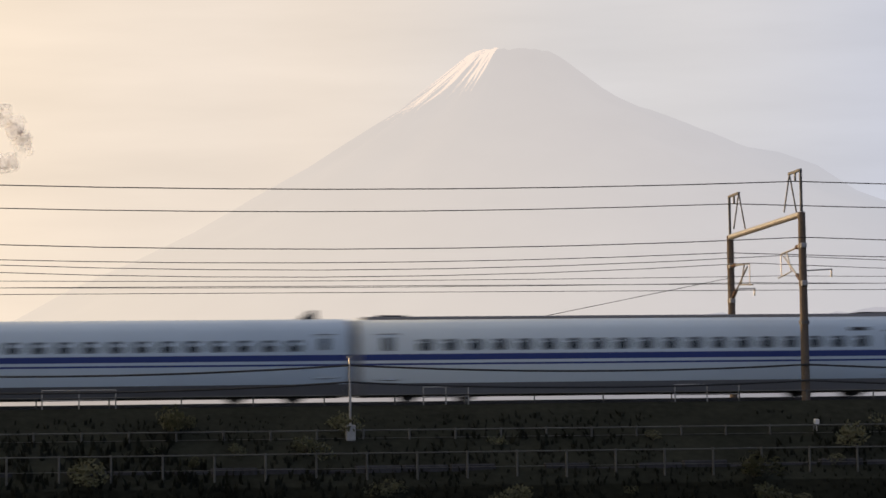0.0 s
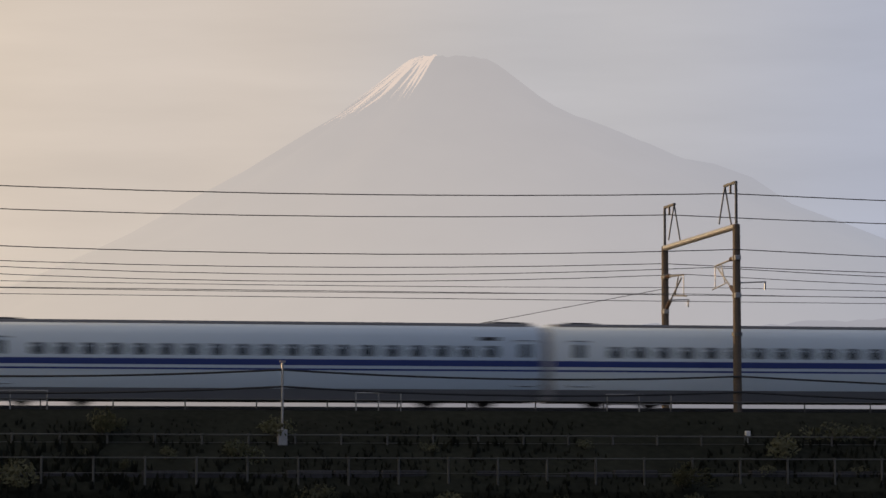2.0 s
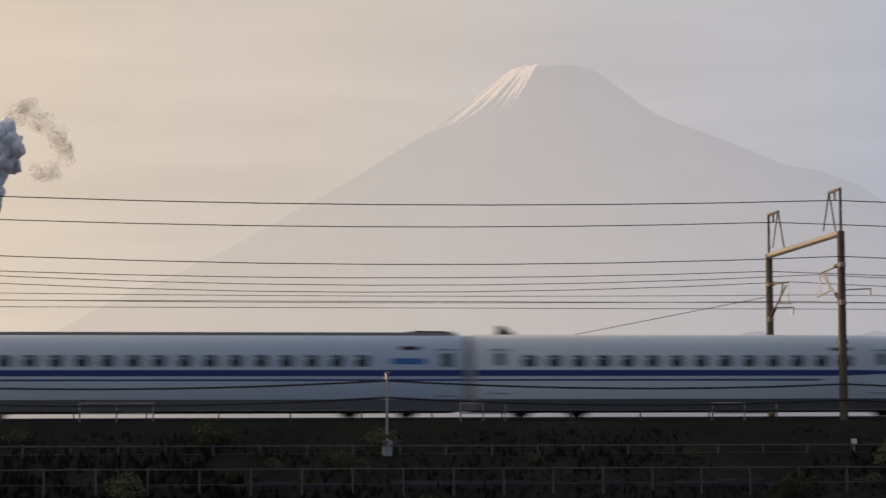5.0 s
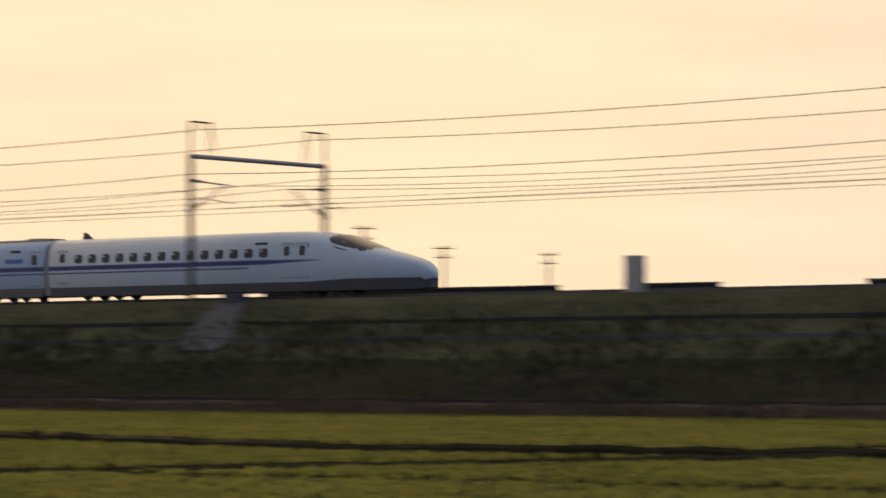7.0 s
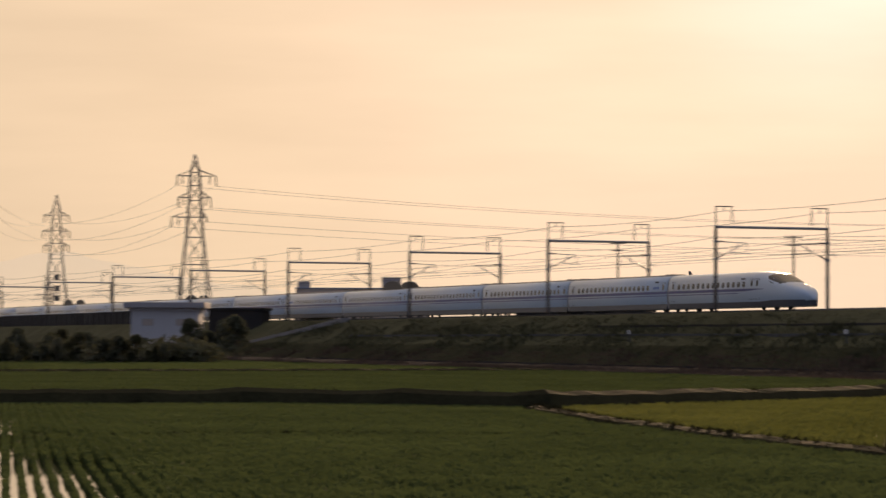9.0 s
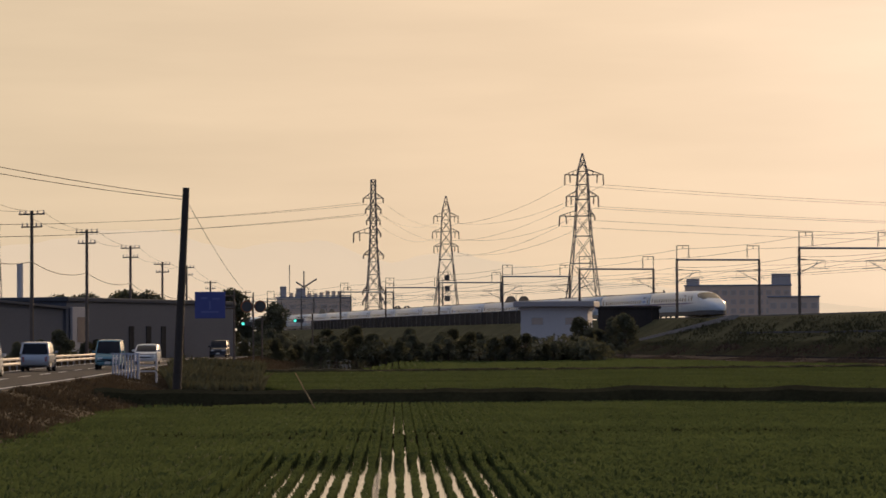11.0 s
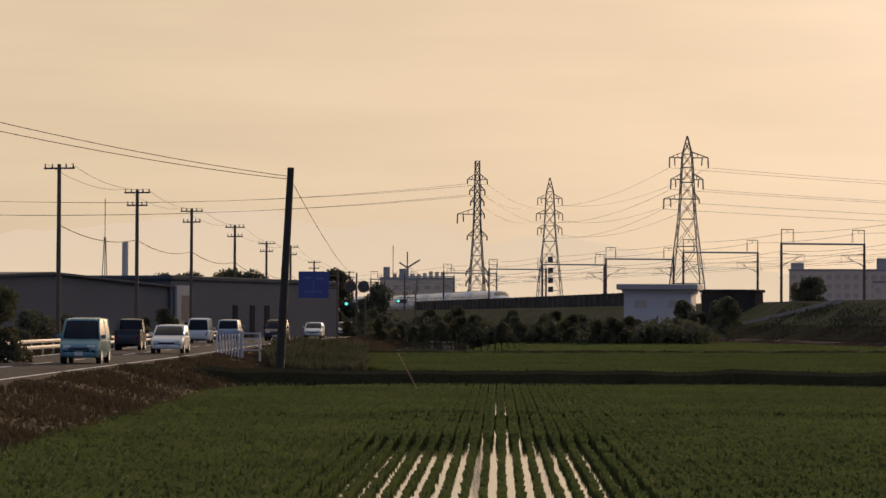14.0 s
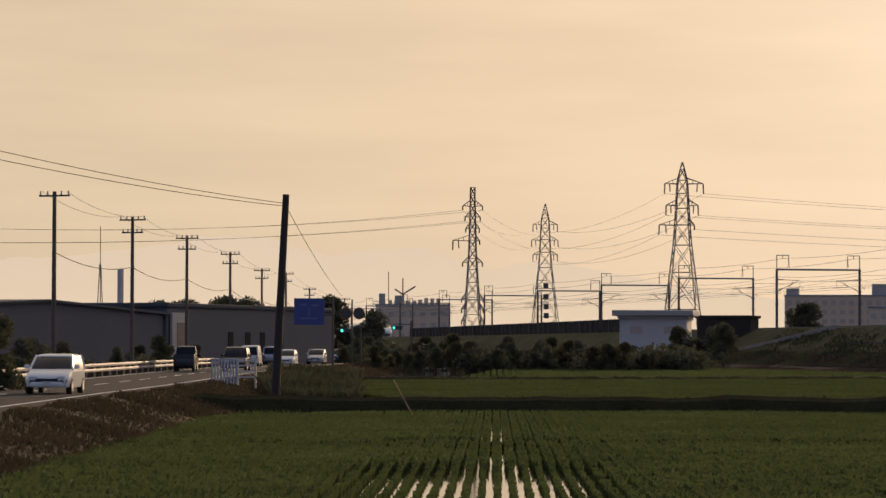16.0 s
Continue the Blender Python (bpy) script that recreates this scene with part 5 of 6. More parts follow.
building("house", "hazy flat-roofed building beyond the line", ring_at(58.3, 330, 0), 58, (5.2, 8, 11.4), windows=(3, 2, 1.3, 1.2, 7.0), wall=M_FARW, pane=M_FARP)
building("station_roof", "dark low building behind the embankment", ring_at(66.4, 420, 0), 64, (20, 8, 9.4), wall=M_DARKC, roof_m=M_DARKC)


# ---- trees and bushes ----
M_LEAF = mat("dark_leaves", (0.085, 0.088, 0.05), 0.8, vary=0.5, scale=1.0, fine=6, bump=0, leaf=0.35)
M_BARK = mat("bark", (0.09, 0.07, 0.05), 0.9, vary=0.3, scale=3, fine=20, bump=0.5)


def leaf_cloud(clumps, count, size, seed):
    rnd = random.Random(seed)
    vs, fs = [], []
    for (c, r) in clumps:
        for _ in range(int(count * r * r)):
            d = Vector((rnd.gauss(0, 1), rnd.gauss(0, 1), rnd.gauss(0, 1))).normalized() * r * (0.55 + 0.5 * rnd.random())
            p = Vector(c) + Vector((d.x, d.y, d.z * 0.8))
            u = Vector((rnd.gauss(0, 1), rnd.gauss(0, 1), rnd.gauss(0, 1))).normalized()
            w = u.orthogonal().normalized()
            q = size * (0.6 + 0.8 * rnd.random())
            o = len(vs)
            vs += [p - u * q, p + w * q * 0.5, p + u * q, p - w * q * 0.5]
            fs.append((o, o + 1, o + 2, o + 3))
    return Shape().add(vs, fs)


def leaf_part(name, shape, parent):
    me = bpy.data.meshes.new(name)
    me.from_pydata(shape.v, [], shape.f)
    me.materials.append(M_LEAF)
    ob = new(name, me)
    ob.parent = parent
    return ob


def build_tree(h, seed, spread=0.42):
    rnd = random.Random(seed)
    th = thing("tree", "dark leafy evergreen tree with an uneven crown", "tree", "trees")
    s = Shape().tube((0, 0, -0.3), (0, 0, h * 0.55), h * 0.028, h * 0.015)
    cl = []
    for i in range(15):
        a = rnd.random() * 6.28
        z = h * rnd.uniform(0.22, 0.88)
        d = h * spread * rnd.uniform(0.25, 0.95) * (1.2 - z / h)
        p = (math.cos(a) * d, math.sin(a) * d, z)
        s.tube((0, 0, h * 0.2), p, h * 0.012, h * 0.004, n=5)
        cl.append((p, h * rnd.uniform(0.11, 0.19)))
    cl.append(((0, 0, h * 0.85), h * 0.15))
    part("trunk", s, M_BARK, th)
    leaf_part("crown", leaf_cloud(cl, 260 / (h * h) * 36, h * 0.03, seed), th)
    return th


def build_bush(w, seed):
    rnd = random.Random(seed)
    th = thing("bush", "dark leafy bush with ragged outline growing wild", "bush", "bushes")
    cl = [((rnd.uniform(-w, w) * 0.6, rnd.uniform(-w, w) * 0.4, w * rnd.uniform(0.15, 0.55)), w * rnd.uniform(0.28, 0.45)) for _ in range(7)]
    s = Shape()
    for c, r in cl:
        s.tube((0, 0, -0.2), c, 0.03, 0.01, n=5)
    part("stem", s, M_BARK, th)
    leaf_part("leaves", leaf_cloud(cl, 420 / (w * w), w * 0.07, seed), th)
    return th


def plant():
    rnd = random.Random(21)
    trees = [build_tree(7, 31), build_tree(9, 32, 0.5), build_tree(6, 33, 0.36)]
    bushes = [build_bush(1.6, 41), build_bush(1.1, 42), build_bush(2.2, 43)]
    used = set()

    def put(kind, i, p, k=1.0):
        src = (trees if kind == "t" else bushes)[i]
        m = Matrix.Translation(p) @ pose(0, 0, 0, 0, 0, rnd.uniform(0, 360))
        if src.name not in used:
            used.add(src.name)
            src.scale = (k, k, k)
            src.matrix_basis = m @ Matrix.Diagonal((k, k, k, 1))
        else:
            ob = copy_thing(src, m)
            ob.scale = (k, k, k)
    # behind the warehouse
    for az in (84.68, 84.52, 84.35, 84.2, 84.05, 83.6, 83.4, 83.2, 83.0, 82.85):
        put("t", rnd.choice((0, 0, 2)), ring_at(az, 330 + rnd.uniform(-8, 8)), rnd.uniform(1.05, 1.25))
    # beyond the road and along the foot of the bank
    for az in np.arange(73.9, 81.8, 0.09):
        if rnd.random() < 0.3:
            put("t", rnd.randrange(3), ring_at(az + rnd.uniform(-0.1, 0.1), 345 + rnd.uniform(-20, 25)), rnd.uniform(0.34, 0.52))
        else:
            put("b", rnd.choice((0, 2)), ring_at(az + rnd.uniform(-0.1, 0.1), 325 + rnd.uniform(-20, 25)), rnd.uniform(1.3, 2.1))
    for az in np.arange(74.6, 81.7, 0.17):
        put("t", rnd.randrange(3), ring_at(az + rnd.uniform(-0.08, 0.08), 312 + rnd.uniform(-10, 10)), rnd.uniform(0.26, 0.42))
    for az in (80.9, 80.6, 80.35, 81.2):
        put("t", rnd.randrange(3), ring_at(az, 420 + rnd.uniform(-10, 10)), rnd.uniform(0.9, 1.2))
    # roadside hedge
    q = 42.0
    while q < 330:
        x, y, a = on_road(S0 + q, rnd.uniform(-11.5, -8.5))
        if rnd.random() < 0.45:
            put("t", rnd.randrange(3), (x, y, 0.5), rnd.uniform(0.26, 0.42))
        else:
            put("b", rnd.randrange(3), (x, y, 0.5), rnd.uniform(0.8, 1.3))
        q += rnd.uniform(3.0, 6.5)
    put("t", 1, ring_at(87.85, 118, 0.4), 0.42)
    put("t", 0, ring_at(88.3, 118, 0.4), 0.5)
    for az in (73.35, 73.6, 73.85, 74.05, 74.25):
        put("t", rnd.randrange(3), ring_at(az, 338 + rnd.uniform(-6, 6), 0.5), rnd.uniform(0.5, 0.72))
    for az in (71.8, 71.65):
        put("t", 1, ring_at(az, 470, 3.0), 0.8)
    # shrubs on the bank
    for x, y in [(rnd.uniform(-30, 60), rnd.uniform(109, 116)) for _ in range(60)] + [(rnd.uniform(-16, -2), rnd.uniform(110, 116)) for _ in range(12)] + [(rnd.uniform(-40, -24), rnd.uniform(106, 114)) for _ in range(8)]:
        if GAP[0] - 1 < x < GAP[1] + 1:
            continue
        z = float(np.interp(y, [q for q, _ in BANK], [q for _, q in BANK]))
        put("b", rnd.randrange(3), (x, y, z - 0.1), rnd.uniform(0.3, 0.75))
    for x, y in ((-15.5, 116.6), (-14.2, 116.9), (-13.2, 116.5), (-11.8, 116.9), (-24.5, 115.5), (-26.0, 114.8), (-16.4, 113.0), (-24.2, 111.5), (-9.0, 116.0)):
        put("b", rnd.randrange(3), (x, y, bank_z(y) - 0.1), rnd.uniform(0.5, 0.75))
    for az, i, k in ((57.35, 0, 1.3), (57.1, 1, 1.18), (56.8, 0, 1.25), (56.45, 1, 1.22), (56.2, 2, 1.45), (55.9, 0, 1.3), (55.5, 2, 1.5), (55.1, 0, 1.2), (54.7, 2, 1.45), (54.3, 1, 0.95)):
        put("t", i, ring_at(az, 300 + rnd.uniform(-6, 6), 0), k)



# ---- lineside fences and posts ----
def build_fence(y, ztop, zlow, x0, x1, step, label):
    th = thing("wire_mesh_fence", label, "fence", "lineside fences")
    x = x0
    while x <= x1:
        part("post", Shape().tube((x, y, zlow - 0.3), (x, y, ztop + 0.06), 0.045, n=6), M_FENCE, th)
        x += step
    for z in (ztop, (ztop + zlow) / 2, zlow + 0.08):
        part("rail", Shape().tube((x0, y, z), (x1, y, z), 0.028 if z == ztop else 0.012, n=6), M_FENCE, th)


M_FENCE = mat("galvanised_fence", (0.085, 0.085, 0.08), 0.6, 0.2, vary=0.25, bump=0)
build_fence(112.0, 3.88, 2.7, -12.53, 60, 2.0, "grey galvanised fence along the embankment")
build_fence(114.8, 4.83, 4.2, -12.48, 60, 1.88, "grey galvanised fence higher on the embankment")
th = thing("handrail", "low pipe handrail along the track shoulder", "handrail")
for i in range(70):
    x = -12 + i * 2.95
    part("post", Shape().tube((x, 118.0, 5.7), (x, 118.0, 6.32 + rise(x)), 0.03, n=6), M_FENCE, th)
part("rail", Shape().tube((-12, 118.0, 6.31), (195, 118.0, 6.5), 0.025, n=6), M_FENCE, th)

# lone signal post
th = thing("lineside_post", "slim grey steel post with a box at its foot", "post", m=Matrix.Translation((15.2, 114.8, 4.4)))
part("shaft", Shape().tube((0, 0, -0.3), (0, 0, 3.35), 0.055, 0.05, n=8), M_STEEL, th)
part("cabinet", Shape().box(-0.2, -0.15, 0.0, 0.2, 0.15, 0.65, bevel=0.03), M_STEEL, th)
part("cap", Shape().box(-0.12, -0.06, 3.35, 0.12, 0.06, 3.42), M_STEEL, th)

# ---- road ----
ROAD = [(420, -100), (200, -55), (60, -27), (-55, -4.5), (-80, 0.6), (-108, 6.2), (-132, 11.2), (-165, 17.6), (-201, 24.5), (-227, 30.0), (-275, 41.0), (-330, 54.0), (-420, 75.0), (-470, 87.0), (-530, 101.0)]
R_ARC = [0.0]
for p_, q_ in zip(ROAD[:-1], ROAD[1:]):
    R_ARC.append(R_ARC[-1] + math.dist(p_, q_))


S0 = R_ARC[3]


def on_road(s, side=0.0):
    """The place and heading at arc length s; side: metres to the right as it leads away."""
    x, y = (float(np.interp(s, R_ARC, [q[k] for q in ROAD])) for k in (0, 1))
    x2, y2 = (float(np.interp(s + 2, R_ARC, [q[k] for q in ROAD])) for k in (0, 1))
    a = math.atan2(y2 - y, x2 - x)
    return x + math.sin(a) * side, y - math.cos(a) * side, a


def build_road():
    def strip(name, offs, label, category, material, n=260, kind="structure", s0=0.0, s1=None, parent=None):
        rings = []
        s1 = s1 or R_ARC[-1] - 3
        for i in range(n + 1):
            x, y, a = on_road(s0 + (s1 - s0) * i / n)
            rings.append([(x + math.sin(a) * o, y - math.cos(a) * o, z + (0.12 * noise.noise((x * 0.4, y * 0.4, o)) if rough else 0.0)) for o, z, rough in offs])
        ob = part(name, Shape().loft(rings, close=False, caps=False), material, parent)
        if not parent:
            tagged(ob, label, category, kind=kind)
        return ob
    r = strip("road", [(-5.6, 0.85, 0), (-5.6, 1.0, 0), (2.0, 1.0, 0), (2.0, 0.85, 0)], "grey asphalt country road with white edge lines", "road", M_ASPH)
    strip("edge_line", [(1.5, 1.004, 0), (1.65, 1.004, 0)], "", "", M_LINE, parent=r)
    strip("edge_line", [(-5.2, 1.004, 0), (-5.05, 1.004, 0)], "", "", M_LINE, parent=r)
    s = S0 - 40.0
    while s < S0 + 330:
        strip("centre_dash", [(-1.85, 1.004, 0), (-1.7, 1.004, 0)], "", "", M_LINE, n=3, s0=s, s1=s + 5, parent=r)
        s += 10
    strip("road_verge", [(1.9, 0.9, 0), (2.6, 0.9, 1), (3.6, 0.68, 1), (5.5, 0.28, 1), (7.0, -0.2, 0)], "dry brown grassy verge sloping to the field", "verge", M_DRY)
    strip("road_verge", [(-14, -0.2, 0), (-8, 0.6, 1), (-5.5, 0.95, 1)], "dry grassy verge beyond the road", "verge", M_DRY)


def verge_grass():
    rnd = random.Random(15)
    near, far = [], []
    for _ in range(26000):
        s = S0 - 15 + 360 * rnd.random() ** 1.4
        o = rnd.uniform(2.3, 6.9)
        x, y, a = on_road(s, o)
        z = float(np.interp(o, [1.9, 2.6, 3.6, 5.5, 7.0], [0.9, 0.9, 0.68, 0.28, -0.2]))
        near.append((x, y, z, 0.5 + 0.9 * max(0, noise.noise((x * 0.2, y * 0.2, 3)) + 0.35)))
    for _ in range(5000):
        x, y, a = on_road(S0 + 30 + 300 * rnd.random(), rnd.uniform(-10, -6.4))
        far.append((x, y, 0.75, 0.6 + 0.7 * rnd.random()))
    tufts("dry brown grass on the road verge", near, M_DRY, 0.17, 21)
    foot = []
    for _ in range(3600):
        x, y, a = on_road(S0 - 15 + 130 * rnd.random(), rnd.uniform(6.3, 8.6))
        foot.append((x, y, -0.08, 0.6 + 0.7 * rnd.random()))
    tufts("fresh green grass at the foot of the verge", foot, M_RICE, 0.24, 23)
    weeds = []
    for _ in range(3200):
        p = ring_at(rnd.uniform(80.6, 82.35), rnd.uniform(138, 215), 0.0)
        k = 0.45 + 0.9 * max(0.0, noise.noise((p.x * 0.12, p.y * 0.12, 6)) + 0.3)
        weeds.append((p.x, p.y, 0.25, k))
    tufts("tall dry weeds beside the culvert", weeds, M_GRASS2, 0.95, 24)
    tufts("dry weeds beyond the road", far, M_DRY, 0.6, 22)


verge_grass()
M_LINE = mat("white_road_paint", (0.7, 0.7, 0.68), 0.7, vary=0.2, scale=1, fine=12, bump=0)
build_road()
plant()


M_RAILING = mat("chalky_white_rail_paint", (0.28, 0.26, 0.25), 0.7, vary=0.2, bump=0)


def guard_rail():
    th = thing("guard_rail", "white steel guard rail along the far side of the road", "guard rail")
    for i in range(45):
        x, y, a = on_road(S0 + 20 + i * 4.0, -6.1)
        part("post", Shape().tube((x, y, 0.8), (x, y, 1.75), 0.06, n=6), M_RAILING, th)
    for z in (1.35, 1.65):
        s = Shape()
        rings = []
        for i in range(45):
            x, y, a = on_road(S0 + 20 + i * 4.0, -6.02)
            rings.append([(x, y, z - 0.09), (x + 0.05, y - 0.05, z), (x, y, z + 0.09), (x - 0.04, y + 0.04, z)])
        part("beam", s.loft(rings), M_RAILING, th)


guard_rail()


# ---- poles ----
def utility_pole(x, y, z, h, label, arms=2, turn=0, lean=0.0, r=0.16, shaft=None):
    th = thing("utility_pole", label, "utility pole", "utility poles", m=pose(x, y, z, lean, 0, turn))
    part("shaft", Shape().tube((0, 0, -0.5), (0, 0, h), r, r * 0.72, n=12), shaft or M_POLE, th, smooth=True)
    for k in range(arms):
        zz = h - 0.25 - k * 0.9
        ar = part("crossarm", Shape().box(-1.0 + 0.2 * k, -0.05, zz - 0.05, 1.0 - 0.2 * k, 0.05, zz + 0.05), M_DSTEEL, th)
        for q in (-0.92, -0.45, 0.45, 0.92):
            q *= 1 - 0.2 * k
            part("insulator", Shape().tube((q, 0, zz + 0.05), (q, 0, zz + 0.28), 0.055, 0.04, n=8), M_WALLP, ar)
    return th


M_TAR = mat("tarred_wood", (0.05, 0.043, 0.038), 0.8, spec=0.2, vary=0.3, scale=1.5, fine=12)
POLES = []
for (az, r, el, arms) in ((86.66, 172, 3.03, 1), (85.12, 205, 2.55, 2), (84.04, 240, 2.18, 2), (83.18, 278, 1.86, 2), (82.55, 330, 1.53, 2), (82.07, 350, 1.46, 2), (81.6, 430, 1.15, 2), (80.9, 500, 0.95, 2)):
    p = ring_at(az, r, 0.6)
    h = 2.85 + math.tan(radians(el)) * r - 0.6
    utility_pole(p.x, p.y, p.z, h, "tall slender utility pole with crossarms and insulators beside the road", arms, 60)
    POLES.append(Vector((p.x, p.y, 0.6 + h)))
for a, b in zip(POLES[:-1], POLES[1:]):
    for q in (-0.8, 0.8):
        o = Vector((q * 0.5, q * 0.86, 0))
        span("thin overhead power line between utility poles", a + o, b + o, 0.5, 0.014)
    span("thick telephone cable between utility poles", a - Vector((0, 0, 3.6)), b - Vector((0, 0, 3.6)), 0.5, 0.03)
big = Vector((-122.4, 16.6, 0.4))
utility_pole(big.x, big.y, big.z, 8.95, "dark leaning utility pole on a field bund", 0, 0, -2.8, 0.2, M_TAR)
tip = big + Vector((0.0, 0.43, 8.85))
for q in (0.0, 0.12):
    span("thin overhead line to a leaning pole", tip - Vector((0, 0, 0.3 + q)), Vector((-82, -8, 11.2 - q * 4)), 0.5, 0.014)
span("thin guy line from the leaning pole", tip - Vector((0, 0, 0.4)), ring_at(80.95, 225, 6.7), 0.3, 0.016)
th = thing("slim_tower", "slim dark tower with platforms beyond the line", "tower", m=Matrix.Translation(ring_at(58.8, 420)))
part("shaft", Shape().tube((0, 0, -0.2), (0, 0, 2.85 + math.tan(radians(3.1)) * 420), 0.62, 0.5, n=14), M_LATT, th, smooth=True)
for k in range(7):
    part("platform", Shape().tube((0, 0, 11 + k * 1.9), (0, 0, 11.25 + k * 1.9), 1.05, n=12), M_LATT, th)
# far line poles behind the tracks
for az, r, el in ((18.7, 200, 1.9), (27.1, 260, 2.88), (36.5, 280, 2.12), (34.4, 300, 1.98), (38.1, 250, 2.53), (46.7, 230, 2.66), (62.25, 330, 2.1), (65.73, 360, 1.97), (55.5, 300, 2.2)):
    p = ring_at(az, r, 0.0)
    utility_pole(p.x, p.y, 0, 2.85 + math.tan(radians(el)) * r, "utility pole with crossarms beyond the line", 2, az)


# ---- roadside things ----
M_SIGNBAR = mat("faded_white_film", (0.11, 0.14, 0.36), 0.5, vary=0.08, bump=0)
M_SIGN = mat("blue_sign_sheet", (0.06, 0.08, 0.27), 0.4, vary=0.08, bump=0)
p = ring_at(81.6, 232, 0.9)
th = thing("road_sign", "large blue road sign on a bent grey arm", "road sign", m=Matrix.Translation(p) @ pose(0, 0, 0, 0, 0, 81))
part("pole", Shape().tube((1.9, 0.2, -0.5), (1.9, 0.2, 5.9), 0.1, 0.08, n=10), M_POLE, th)
part("arm", Shape().tube((1.9, 0.2, 4.4), (-1.0, 0.2, 4.4), 0.06, n=8).tube((1.9, 0.2, 5.4), (-1.0, 0.2, 5.4), 0.06, n=8), M_POLE, th)
pl = part("plate", Shape().box(-1.25, 0.0, 3.6, 1.2, 0.05, 5.75, bevel=0.02), M_SIGN, th)
for x0, z0, wb, hb in ((-0.75, 5.15, 0.5, 0.16), (0.15, 5.1, 0.6, 0.16), (-0.1, 4.3, 0.12, 0.7), (-0.75, 4.05, 1.4, 0.14)):
    part("letter_bar", Shape().box(x0, -0.014, z0, x0 + wb, -0.004, z0 + hb), M_SIGNBAR, pl)
p = ring_at(80.75, 228, 0.9)
th = thing("traffic_mirror", "orange convex traffic mirror pair on a post", "traffic mirror", m=Matrix.Translation(p) @ pose(0, 0, 0, 0, 0, 81))
part("post", Shape().tube((0, 0, -0.5), (0, 0, 5.6), 0.06, n=8), M_POLE, th)
for x in (-0.5, 0.55):
    mi = part("mirror", Shape().tube((x, -0.1, 4.5), (x, -0.02, 4.5), 0.42, n=20), M_DSTEEL, th)
    part("rim", Shape().tube((x, -0.02, 4.5), (x, 0.1, 4.5), 0.48, n=20), mat("orange_paint", (0.45, 0.12, 0.03), 0.5, vary=0.1, bump=0), mi)

p = Vector((-148.9, 18.0, 0.8))
th = thing("bridge_railing", "pale blue and white steel railing by a culvert", "railing", m=Matrix.Translation(p) @ pose(0, 0, 0, 0, 0, 78))
M_RAILB = mat("pale_blue_paint", (0.36, 0.42, 0.52), 0.5, vary=0.15, bump=0)
for i in range(9):
    part("baluster", Shape().box(-1.15 + i * 0.16, -0.04, 0, -1.07 + i * 0.16, 0.04, 1.25), M_RAILB, th)
for z in (0.35, 0.65, 0.95, 1.22):
    part("rail", Shape().box(0.25, -0.03, z, 1.15, 0.03, z + 0.08), M_WALLW, th)
part("post", Shape().box(1.1, -0.06, -0.3, 1.2, 0.06, 1.32), M_WALLW, th)
part("post", Shape().box(0.2, -0.06, -0.3, 0.28, 0.06, 1.32), M_WALLW, th)
part("toprail", Shape().box(-1.2, -0.05, 1.25, 0.28, 0.05, 1.34), M_RAILB, th)
tagged(part("bamboo_stake", Shape().tube((-106.8, 19.9, -0.1), (-107.4, 19.1, 1.55), 0.03, 0.022, n=7), mat("dry_bamboo", (0.32, 0.20, 0.09), 0.7, vary=0.2)), "leaning dry bamboo stake in the bund", "stake")


# ---- road vehicles ----
M_TYRE = mat("tyre_rubber", (0.02, 0.02, 0.02), 0.85, vary=0.2, bump=0.1)
M_RIM = mat("alloy_rim", (0.45, 0.45, 0.46), 0.35, 0.8, vary=0.1, bump=0)
M_LAMP = mat("lamp_lens", (0.6, 0.6, 0.58), 0.15, vary=0.1, bump=0)
M_RED = mat("red_lens", (0.35, 0.02, 0.02), 0.2, vary=0.1, bump=0)
PLATE = mat("number_plate", (0.6, 0.6, 0.55), 0.5, vary=0.05, bump=0)
STYLES = {
    "van": dict(l=3.9, w=1.62, hood=0.55, hood_z=0.98, screen=0.55, rear=3.7, roof=1.82, name="minivan"),
    "wagon": dict(l=4.5, w=1.7, hood=1.15, hood_z=0.92, screen=0.85, rear=4.1, roof=1.48, name="car"),
    "suv": dict(l=4.4, w=1.72, hood=1.0, hood_z=1.02, screen=0.65, rear=4.2, roof=1.72, name="car"),
    "truck": dict(l=3.4, w=1.48, hood=0.15, hood_z=1.0, screen=0.45, rear=1.5, roof=1.78, name="pickup_truck"),
}


